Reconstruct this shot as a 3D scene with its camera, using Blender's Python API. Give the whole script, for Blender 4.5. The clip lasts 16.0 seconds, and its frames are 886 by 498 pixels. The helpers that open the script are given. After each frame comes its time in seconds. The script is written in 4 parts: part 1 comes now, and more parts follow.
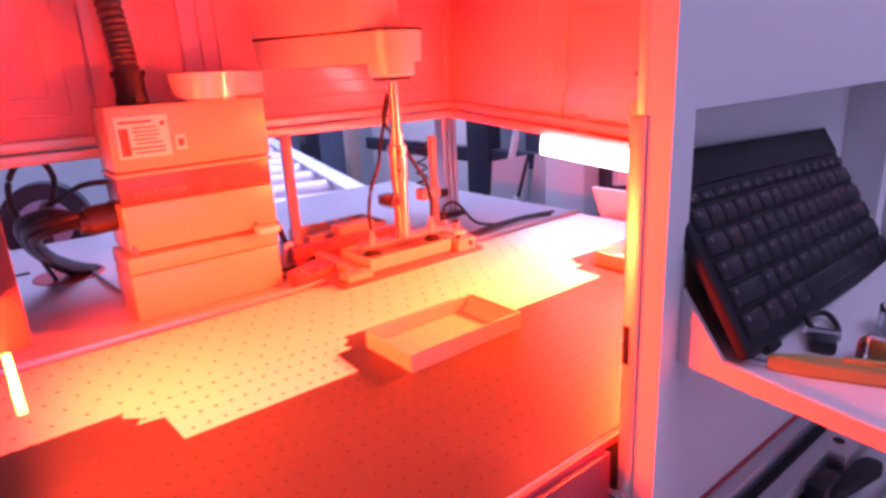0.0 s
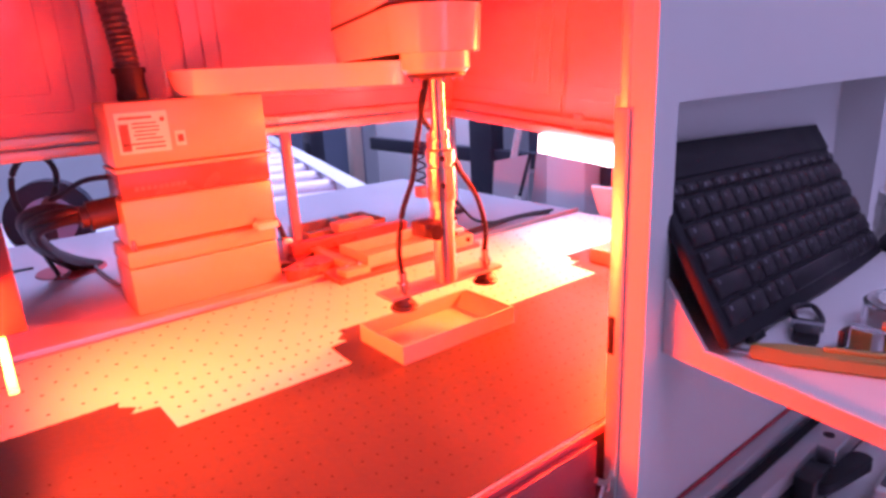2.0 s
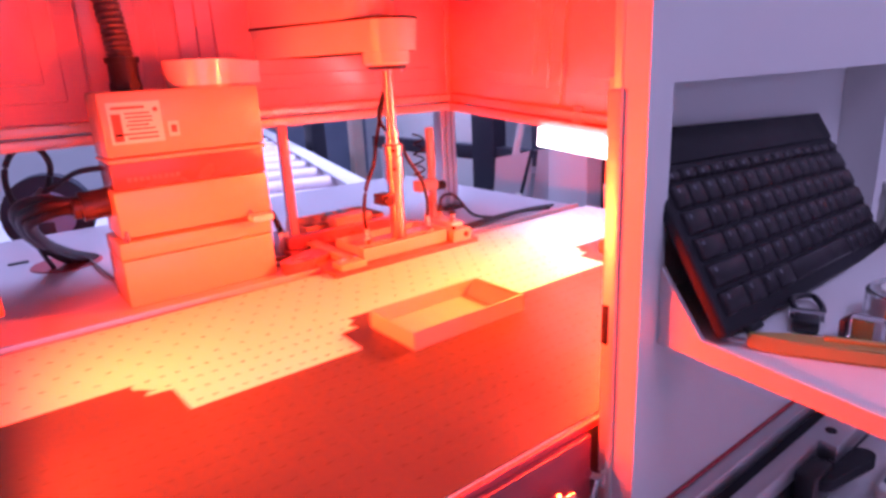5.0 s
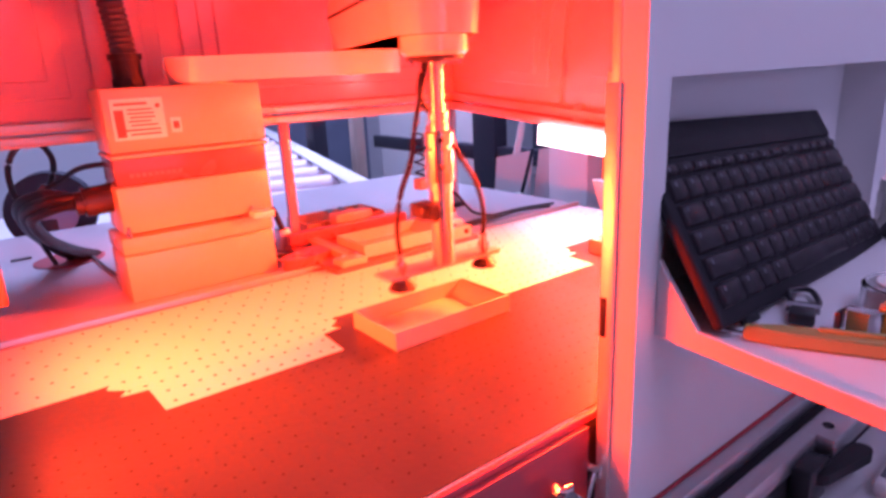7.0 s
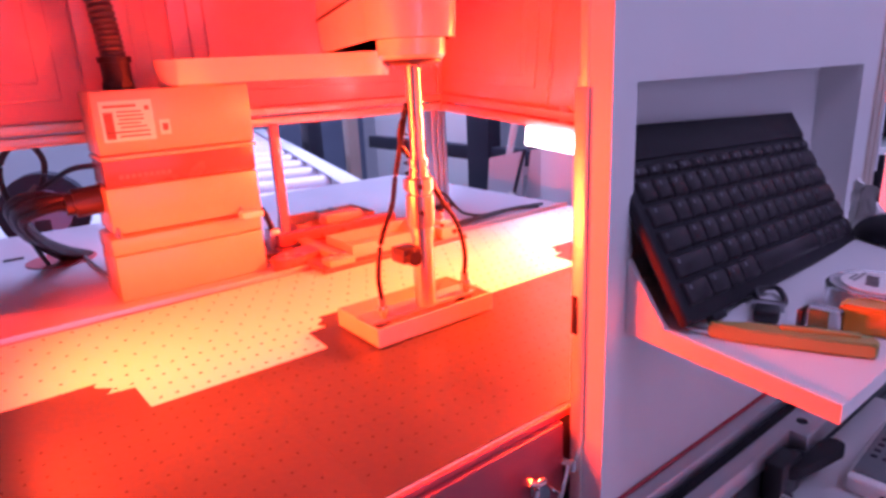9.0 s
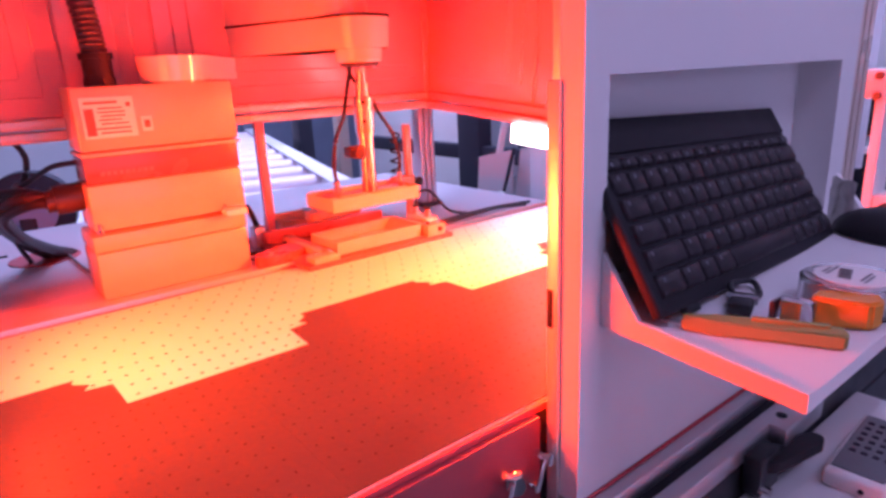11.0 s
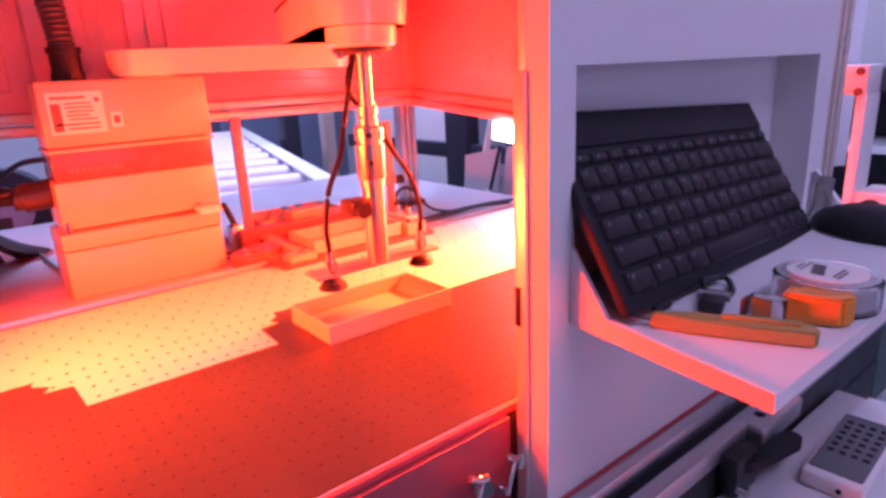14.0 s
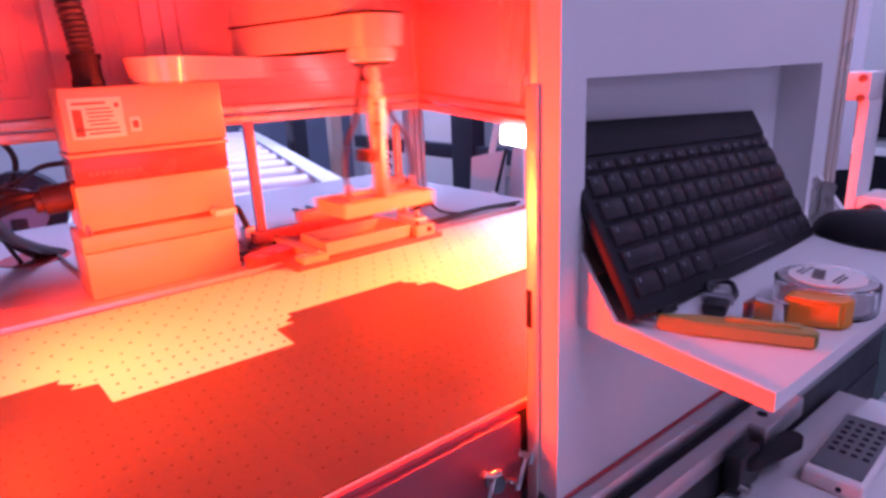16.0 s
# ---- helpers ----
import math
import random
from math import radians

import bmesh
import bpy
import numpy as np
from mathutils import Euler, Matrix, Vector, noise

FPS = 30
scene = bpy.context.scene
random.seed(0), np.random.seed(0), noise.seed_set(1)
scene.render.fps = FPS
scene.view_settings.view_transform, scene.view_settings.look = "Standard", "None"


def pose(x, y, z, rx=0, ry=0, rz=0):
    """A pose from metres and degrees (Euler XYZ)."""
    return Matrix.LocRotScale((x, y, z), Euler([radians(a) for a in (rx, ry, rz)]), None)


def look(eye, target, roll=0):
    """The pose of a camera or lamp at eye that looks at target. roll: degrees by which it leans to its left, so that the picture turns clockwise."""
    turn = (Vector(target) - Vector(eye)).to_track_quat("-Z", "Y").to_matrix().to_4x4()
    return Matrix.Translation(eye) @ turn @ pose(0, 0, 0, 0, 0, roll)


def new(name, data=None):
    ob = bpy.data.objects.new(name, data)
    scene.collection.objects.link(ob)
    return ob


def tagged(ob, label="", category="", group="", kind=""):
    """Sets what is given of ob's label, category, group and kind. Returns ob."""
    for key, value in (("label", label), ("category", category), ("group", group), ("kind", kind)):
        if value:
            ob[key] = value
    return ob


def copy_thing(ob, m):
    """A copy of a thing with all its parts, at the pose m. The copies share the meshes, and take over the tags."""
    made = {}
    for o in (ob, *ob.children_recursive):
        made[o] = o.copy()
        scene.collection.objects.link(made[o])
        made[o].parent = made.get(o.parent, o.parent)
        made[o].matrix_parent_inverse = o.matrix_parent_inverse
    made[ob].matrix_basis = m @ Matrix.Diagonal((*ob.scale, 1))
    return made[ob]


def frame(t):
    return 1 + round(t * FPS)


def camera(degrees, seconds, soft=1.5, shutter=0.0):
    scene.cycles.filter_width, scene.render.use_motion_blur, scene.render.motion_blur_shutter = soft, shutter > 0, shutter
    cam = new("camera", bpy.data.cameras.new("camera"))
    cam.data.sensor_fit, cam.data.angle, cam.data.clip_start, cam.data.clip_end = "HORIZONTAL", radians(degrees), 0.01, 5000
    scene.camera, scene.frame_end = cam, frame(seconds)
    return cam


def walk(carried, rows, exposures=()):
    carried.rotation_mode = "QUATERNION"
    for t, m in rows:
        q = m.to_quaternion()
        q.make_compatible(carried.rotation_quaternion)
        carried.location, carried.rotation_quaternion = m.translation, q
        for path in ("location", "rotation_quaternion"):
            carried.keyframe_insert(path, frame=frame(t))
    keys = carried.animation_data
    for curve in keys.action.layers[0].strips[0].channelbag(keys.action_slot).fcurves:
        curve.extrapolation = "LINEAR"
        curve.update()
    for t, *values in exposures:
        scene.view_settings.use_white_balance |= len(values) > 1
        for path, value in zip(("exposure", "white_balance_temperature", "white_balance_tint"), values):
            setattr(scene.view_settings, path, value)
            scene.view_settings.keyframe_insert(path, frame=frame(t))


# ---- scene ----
cam = camera(71.9, 16.0, soft=3.1, shutter=0.5)
PATH = [
    (0.0, (-0.1212, -0.6895, 0.2482), (0.4727, 0.0633, -0.0357), -3.00),
    (0.5, (-0.1267, -0.6942, 0.2495), (0.4641, 0.0614, -0.0335), -3.01),
    (1.0, (-0.1224, -0.6990, 0.2463), (0.4668, 0.0582, -0.0358), -3.00),
    (1.5, (-0.1196, -0.6990, 0.2436), (0.4688, 0.0584, -0.0393), -2.97),
    (2.0, (-0.1175, -0.7026, 0.2426), (0.4695, 0.0568, -0.0378), -2.93),
    (2.5, (-0.1098, -0.7044, 0.2428), (0.4768, 0.0550, -0.0388), -2.98),
    (3.0, (-0.1096, -0.6995, 0.2434), (0.4751, 0.0617, -0.0375), -2.99),
    (3.5, (-0.1062, -0.6998, 0.2374), (0.4771, 0.0629, -0.0420), -2.81),
    (4.0, (-0.1049, -0.7020, 0.2335), (0.4770, 0.0619, -0.0457), -2.88),
    (6.5, (-0.1094, -0.7033, 0.2292), (0.4716, 0.0611, -0.0506), -2.87),
    (7.0, (-0.1089, -0.7071, 0.2275), (0.4714, 0.0584, -0.0505), -2.78),
    (7.5, (-0.1079, -0.7101, 0.2272), (0.4727, 0.0549, -0.0518), -2.79),
    (8.0, (-0.1109, -0.7095, 0.2258), (0.4707, 0.0549, -0.0524), -2.71),
    (8.5, (-0.1117, -0.7169, 0.2255), (0.4699, 0.0477, -0.0519), -2.71),
    (9.0, (-0.1036, -0.7236, 0.2296), (0.4788, 0.0402, -0.0486), -2.79),
    (11.5, (-0.0943, -0.7318, 0.2243), (0.4971, 0.0249, -0.0543), -2.76),
    (12.0, (-0.0938, -0.7323, 0.2249), (0.4999, 0.0223, -0.0545), -2.76),
    (12.5, (-0.0864, -0.7366, 0.2215), (0.5093, 0.0170, -0.0564), -2.76),
    (13.0, (-0.0821, -0.7345, 0.2204), (0.5156, 0.0173, -0.0583), -2.78),
    (13.5, (-0.0796, -0.7347, 0.2205), (0.5188, 0.0162, -0.0590), -2.74),
    (14.0, (-0.0752, -0.7345, 0.2191), (0.5233, 0.0165, -0.0597), -2.72),
    (14.5, (-0.0785, -0.7319, 0.2197), (0.5206, 0.0184, -0.0599), -2.71),
    (15.0, (-0.0768, -0.7347, 0.2202), (0.5214, 0.0166, -0.0586), -2.70),
    (15.5, (-0.0806, -0.7328, 0.2264), (0.5164, 0.0194, -0.0525), -2.66),
    (16.0, (-0.0893, -0.7416, 0.2264), (0.5046, 0.0132, -0.0522), -2.64),
]
walk(cam, [(t, look(e, g, r)) for t, e, g, r in PATH])

# ---- world and lights ----
EXPOSURE = 0.09
scene.view_settings.exposure = EXPOSURE
world = bpy.data.worlds.new("room_air")
world.use_nodes = True
world.node_tree.nodes["Background"].inputs[0].default_value = (0.55, 0.5, 1.0, 1)
world.node_tree.nodes["Background"].inputs[1].default_value = 0.03
scene.world = world


def area(name, eye, target, sx, sy, watts, colour, spread=180):
    d = bpy.data.lights.new(name, "AREA")
    d.shape, d.size, d.size_y, d.energy, d.color = "RECTANGLE", sx, sy, watts, colour
    d.spread = radians(spread)
    ob = new(name, d)
    ob.matrix_world = look(eye, target)
    return ob


RED = (1.0, 0.034, 0.0058)
COOL = (0.57, 0.50, 1.0)
area("red_bar_light_right", (0.528, -0.312, 0.205), (0.29, -0.285, 0.0), 0.09, 0.060, 23.0, RED, 120)
area("red_bar_light_left", (-0.117, -0.240, 0.132), (0.22, -0.262, 0.0), 0.28, 0.032, 12.0, RED, 156)
area("ceiling_light_front", (0.3, -1.40, 1.90), (0.40, -0.6, 0.0), 1.16, 1.16, 17, COOL)
# added broad frontal fill, set in a window that is never in view
area("window_daylight", (0.5, -3.88, 0.55), (0.5, 0.0, 0.30), 3.0, 1.7, 15.5, COOL)
area("ceiling_light_back", (1.0, 1.1, 1.90), (1.0, 1.05, 0.0), 1.6, 1.2, 118, (0.49, 0.52, 1.0))
area("white_bar_light", (0.552, -0.200, 0.1195), (0.525, -0.19, 0.0), 0.20, 0.02, 0.5, (0.85, 0.8, 1.0), 110)


# ---- materials ----
def mat(name, colour, rough=0.5, metal=0.0, vary=0.12, scale=30.0, bump=0.0, bscale=400.0, coat=0.0, rvary=0.1, spec=0.5):
    m = bpy.data.materials.new(name)
    m.use_nodes = True
    nt = m.node_tree
    b = nt.nodes["Principled BSDF"]
    tc = nt.nodes.new("ShaderNodeTexCoord")
    n1 = nt.nodes.new("ShaderNodeTexNoise")
    n1.inputs["Scale"].default_value, n1.inputs["Detail"].default_value = scale, 6
    nt.links.new(tc.outputs["Object"], n1.inputs["Vector"])
    ramp = nt.nodes.new("ShaderNodeMix")
    ramp.data_type = "RGBA"
    lo = [c * (1 - vary) for c in colour]
    hi = [min(1, c * (1 + vary)) for c in colour]
    ramp.inputs[6].default_value, ramp.inputs[7].default_value = (*lo, 1), (*hi, 1)
    nt.links.new(n1.outputs["Fac"], ramp.inputs[0])
    nt.links.new(ramp.outputs[2], b.inputs["Base Color"])
    n2 = nt.nodes.new("ShaderNodeTexNoise")
    n2.inputs["Scale"].default_value, n2.inputs["Detail"].default_value = bscale, 3
    nt.links.new(tc.outputs["Object"], n2.inputs["Vector"])
    mr = nt.nodes.new("ShaderNodeMapRange")
    mr.inputs["To Min"].default_value, mr.inputs["To Max"].default_value = max(0.02, rough - rvary), min(1, rough + rvary)
    nt.links.new(n1.outputs["Fac"], mr.inputs["Value"])
    nt.links.new(mr.outputs["Result"], b.inputs["Roughness"])
    if bump:
        bp = nt.nodes.new("ShaderNodeBump")
        bp.inputs["Strength"].default_value, bp.inputs["Distance"].default_value = bump, 0.0006
        nt.links.new(n2.outputs["Fac"], bp.inputs["Height"])
        nt.links.new(bp.outputs["Normal"], b.inputs["Normal"])
    b.inputs["Metallic"].default_value = metal
    b.inputs["Coat Weight"].default_value = coat
    b.inputs["Specular IOR Level"].default_value = spec
    return m


def upright_grain(m, amount):
    """Stretches the gloss up and down, as on turned shafts and combed castings."""
    nt = m.node_tree
    b = nt.nodes["Principled BSDF"]
    up = nt.nodes.new("ShaderNodeCombineXYZ")
    up.inputs[2].default_value = 1.0
    nt.links.new(up.outputs[0], b.inputs["Tangent"])
    b.inputs["Anisotropic"].default_value = amount
    return m


def glow(name, colour, strength):
    m = bpy.data.materials.new(name)
    m.use_nodes = True
    b = m.node_tree.nodes["Principled BSDF"]
    b.inputs["Base Color"].default_value = (0.8, 0.8, 0.8, 1)
    b.inputs["Emission Color"].default_value = (*colour, 1)
    b.inputs["Emission Strength"].default_value = strength
    return m


def clear(name, tint, rough=0.08):
    m = bpy.data.materials.new(name)
    m.use_nodes = True
    b = m.node_tree.nodes["Principled BSDF"]
    b.inputs["Base Color"].default_value = (*tint, 1)
    b.inputs["Transmission Weight"].default_value = 1.0
    b.inputs["Roughness"].default_value = rough
    b.inputs["IOR"].default_value = 1.3
    return m


M_BELT = mat("white_belt_rubber", (0.76, 0.76, 0.70), 0.55, vary=0.06, scale=12, bump=0.1, bscale=900)
M_HOLE = mat("belt_hole_dark", (0.03, 0.025, 0.02), 0.9)
M_PAPER = mat("dark_glued_paper", (0.031, 0.042, 0.040), 0.40, vary=0.25, scale=14, bump=0.25, bscale=160, rvary=0.1, spec=0.25)
# darker, duller paper colour for the shade inside suction dents
M_DENT_SHADE = mat("paper_dent_shade", (0.022, 0.028, 0.026), 0.9, spec=0.05)
M_CARD = mat("grey_cardboard", (0.50, 0.43, 0.36), 0.75, vary=0.08, scale=60, bump=0.15, bscale=700)
M_DECK = mat("satin_deck_paint", (0.46, 0.42, 0.47), 0.34, 0.2, vary=0.10, scale=9, bump=0.05)
M_PLATE = mat("machined_steel_plate", (0.42, 0.34, 0.34), 0.32, 0.9, vary=0.12, scale=25, bump=0.05)
# the red lamp light on the nest is put into this base colour
M_NEST = mat("red_lit_fixture", (0.34, 0.10, 0.10), 0.30, vary=0.12, scale=25, bump=0.05)
M_BAND = mat("dark_band_paint", (0.11, 0.08, 0.09), 0.25, vary=0.1, scale=20)
M_ROLLER = mat("pale_roller_sleeve", (0.70, 0.62, 0.68), 0.4, vary=0.06, scale=10)
M_WALL = mat("salmon_wall_paint", (0.76, 0.37, 0.38), 0.20, vary=0.08, scale=6, bump=0.04, bscale=300)
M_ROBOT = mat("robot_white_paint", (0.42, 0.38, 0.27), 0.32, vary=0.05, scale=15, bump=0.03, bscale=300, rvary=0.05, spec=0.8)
# lighter than the column paint: the stronger light on the arms is in the colour
M_ARM = upright_grain(mat("lit_metallic_paint", (0.84, 0.80, 0.70), 0.24, 0.12, vary=0.05, scale=15, rvary=0.03, spec=0.8), 0.85)
# red light that reaches the apron and cable hole, put into the base colour
M_APRON = mat("red_lit_apron", (0.30, 0.055, 0.070), 0.45, vary=0.2, scale=20, bump=0.1)
M_RAIL = mat("pale_rail_paint", (0.72, 0.60, 0.52), 0.30, 0.25, vary=0.05, scale=10)
M_ROBOT_GREY = mat("robot_grey_band", (0.32, 0.31, 0.31), 0.35, vary=0.08, scale=20)
M_STEEL = mat("polished_steel", (0.78, 0.77, 0.75), 0.09, 1.0, vary=0.04, scale=60, rvary=0.02)
M_TURNED = upright_grain(mat("turned_steel", (0.70, 0.68, 0.64), 0.30, 1.0, vary=0.03, scale=20, rvary=0.01), 0.96)
M_ALU = mat("anodised_aluminium", (0.62, 0.62, 0.64), 0.38, 1.0, vary=0.08, scale=40, rvary=0.1)
M_DARKMETAL = mat("black_machined_metal", (0.03, 0.03, 0.034), 0.38, 0.3, vary=0.3, scale=40)
M_BLACK = mat("black_plastic", (0.019, 0.018, 0.022), 0.52, vary=0.3, scale=40, bump=0.1, spec=0.22)
M_KEY = mat("black_key_plastic", (0.027, 0.023, 0.027), 0.40, vary=0.3, scale=80, bump=0.1, bscale=900, spec=0.25)
M_LEGEND = mat("pale_legend_ink", (0.13, 0.13, 0.16), 0.5)
M_RUBBER = mat("black_rubber", (0.012, 0.013, 0.016), 0.42, vary=0.3, scale=60)
M_HOSE = mat("dark_hose", (0.010, 0.012, 0.016), 0.5, vary=0.3, scale=60, spec=0.2)
M_CONDUIT = mat("grey_conduit_plastic", (0.050, 0.050, 0.062), 0.45, vary=0.2, scale=60)
M_PANEL = mat("white_melamine_board", (0.76, 0.75, 0.74), 0.42, vary=0.05, scale=8, bump=0.05, bscale=500)
M_POST = mat("silver_post_paint", (0.86, 0.82, 0.72), 0.36, 0.65, vary=0.06, scale=30, bump=0.2, bscale=250, spec=0.9)
M_EDGE = mat("white_edge_band", (0.78, 0.76, 0.74), 0.4, vary=0.06, scale=30)
M_CLIP = mat("bright_orange_plastic", (0.74, 0.27, 0.03), 0.3, vary=0.08)
M_ORANGE = mat("orange_plastic", (0.29, 0.28, 0.08), 0.4, vary=0.1, scale=40)
M_BLADE = mat("cutter_blade_steel", (0.35, 0.35, 0.37), 0.3, 1.0)
M_LABEL = mat("silver_label", (0.80, 0.78, 0.74), 0.45, vary=0.05)
M_INK = mat("label_ink", (0.10, 0.09, 0.09), 0.6)
M_WHITEPL = mat("white_plastic", (0.74, 0.73, 0.70), 0.4, vary=0.06, scale=40)
M_GREYPL = mat("grey_plastic", (0.13, 0.14, 0.15), 0.45, vary=0.15, scale=60)
M_CLEAR = clear("clear_plastic", (0.95, 0.95, 0.97))
M_TAPE = mat("clear_tape_roll", (0.70, 0.70, 0.66), 0.2, vary=0.15, scale=80, coat=0.5)
M_FLOOR = mat("grey_floor", (0.40, 0.41, 0.43), 0.45, vary=0.2, scale=3, bump=0.1)
M_ROOM = mat("pale_room_wall", (0.62, 0.63, 0.66), 0.8, vary=0.06, scale=2, bump=0.1)
M_SLATE = mat("slate_blue_board", (0.10, 0.12, 0.17), 0.5, vary=0.2, scale=8)
M_HUB = mat("pale_blue_hub_paint", (0.28, 0.36, 0.55), 0.5, vary=0.1, scale=12)
M_NAVY = mat("dark_navy_frame", (0.02, 0.022, 0.035), 0.45, vary=0.3, scale=10)
M_LIGHT = glow("white_tube_glow", (0.95, 0.9, 1.0), 9.0)
M_REDGLOW = glow("red_bar_glow", (1.0, 0.42, 0.06), 5.0)
# faint glow for the pane of the added window
M_UNSEEN_PANE = glow("unseen_pane_glow", COOL, 0.25)
M_CEIL = glow("ceiling_panel_glow", COOL, 2.0)
M_BRACKET = mat("dark_red_bracket_paint", (0.07, 0.020, 0.024), 0.6, vary=0.12, scale=20, bump=0.05)
# paint of the belt guide, and the painted light leak under the board
M_RED = mat("guide_and_leak_light_red", (0.62, 0.07, 0.09), 0.5, vary=0.15)


# ---- mesh helpers ----
def b_box(bm, lo, hi, bevel=0.0, seg=2):
    c = [(a + b) / 2 for a, b in zip(lo, hi)]
    s = [abs(b - a) for a, b in zip(lo, hi)]
    r = bmesh.ops.create_cube(bm, size=1, matrix=Matrix.Translation(c) @ Matrix.Diagonal((*s, 1)))
    if bevel:
        ed = list({e for v in r["verts"] for e in v.link_edges})
        bmesh.ops.bevel(bm, geom=ed, offset=bevel, segments=seg, affect="EDGES", profile=0.5)
    return bm


def box(lo, hi, bevel=0.0015, seg=2):
    return b_box(bmesh.new(), lo, hi, bevel, seg)


def b_cyl(bm, p0, p1, r0, r1=None, n=24):
    p0, p1 = Vector(p0), Vector(p1)
    d = p1 - p0
    m = Matrix.Translation((p0 + p1) / 2) @ d.to_track_quat("Z", "Y").to_matrix().to_4x4()
    bmesh.ops.create_cone(bm, cap_ends=True, segments=n, radius1=r0, radius2=r0 if r1 is None else r1, depth=d.length, matrix=m)
    return bm


def cyl(p0, p1, r0, r1=None, n=24):
    return b_cyl(bmesh.new(), p0, p1, r0, r1, n)


def lathe(profile, axis_x, axis_y, n=28, bm=None):
    """Turns (radius, z) pairs about a vertical axis."""
    bm = bm or bmesh.new()
    rings = []
    for r, z in profile:
        rings.append([bm.verts.new((axis_x + r * math.cos(a * math.tau / n), axis_y + r * math.sin(a * math.tau / n), z)) for a in range(n)])
    for a, b in zip(rings, rings[1:]):
        for i in range(n):
            bm.faces.new((a[i], a[(i + 1) % n], b[(i + 1) % n], b[i]))
    bm.faces.new(rings[0][::-1])
    bm.faces.new(rings[-1])
    return bm


def tube(points, r, n=10, ridges=0.0, steps=8, bm=None):
    """A round tube along a smooth line through the points."""
    bm = bm or bmesh.new()
    pts = [Vector(p) for p in points]
    line = []
    for i in range(len(pts) - 1):
        a, b = pts[max(i - 1, 0)], pts[min(i + 2, len(pts) - 1)]
        for k in range(steps):
            t = k / steps
            p, q = pts[i], pts[i + 1]
            line.append(0.5 * (2 * p + (q - a) * t + (2 * a - 5 * p + 4 * q - b) * t * t + (3 * p - a - 3 * q + b) * t ** 3))
    line.append(pts[-1])
    rings, up = [], Vector((0, 0, 1))
    for i, p in enumerate(line):
        d = (line[min(i + 1, len(line) - 1)] - line[max(i - 1, 0)]).normalized()
        u = d.cross(up if abs(d.z) < 0.95 else Vector((1, 0, 0))).normalized()
        v = d.cross(u)
        rr = r * (1 + ridges * (1 if i % 2 else -1))
        rings.append([bm.verts.new(p + rr * (u * math.cos(a * math.tau / n) + v * math.sin(a * math.tau / n))) for a in range(n)])
    for a, b in zip(rings, rings[1:]):
        for i in range(n):
            bm.faces.new((a[i], a[(i + 1) % n], b[(i + 1) % n], b[i]))
    bm.faces.new(rings[0][::-1])
    bm.faces.new(rings[-1])
    return bm


def prism(outline, z0, z1, bm=None):
    """A closed outline in x, y raised from z0 to z1."""
    bm = bm or bmesh.new()
    lo = [bm.verts.new((x, y, z0)) for x, y in outline]
    hi = [bm.verts.new((x, y, z1)) for x, y in outline]
    n = len(outline)
    for i in range(n):
        bm.faces.new((lo[i], lo[(i + 1) % n], hi[(i + 1) % n], hi[i]))
    bm.faces.new(lo[::-1])
    bm.faces.new(hi)
    return bm


def slot_outline(x0, y0, r0, x1, y1, r1, n=14):
    """Two round ends joined by straight sides."""
    d = math.atan2(y1 - y0, x1 - x0)
    pts = []
    for i in range(n + 1):
        a = d + math.pi / 2 + math.pi * i / n
        pts.append((x0 + r0 * math.cos(a), y0 + r0 * math.sin(a)))
    for i in range(n + 1):
        a = d - math.pi / 2 + math.pi * i / n
        pts.append((x1 + r1 * math.cos(a), y1 + r1 * math.sin(a)))
    return pts


def shade(me, angle=40):
    for f in me.polygons:
        f.use_smooth = True
    me.set_sharp_from_angle(angle=radians(angle))


def mesh_of(name, bm, material):
    bmesh.ops.recalc_face_normals(bm, faces=bm.faces)
    me = bpy.data.meshes.new(name)
    bm.to_mesh(me)
    bm.free()
    me.materials.append(material)
    shade(me)
    return me


def part(name, bm, material, parent=None, label=""):
    ob = new(name, mesh_of(name, bm, material))
    ob.parent = parent
    return tagged(ob, label=label)


def thing(name, label, category, group="", at=None):
    ob = new(name)
    ob.empty_display_size = 0.02
    if at is not None:
        ob.matrix_world = at
    return tagged(ob, label=label, category=category, group=group)


def structure(name, bm, material, label="", category=""):
    return tagged(part(name, bm, material), label=label, category=category, kind="structure")


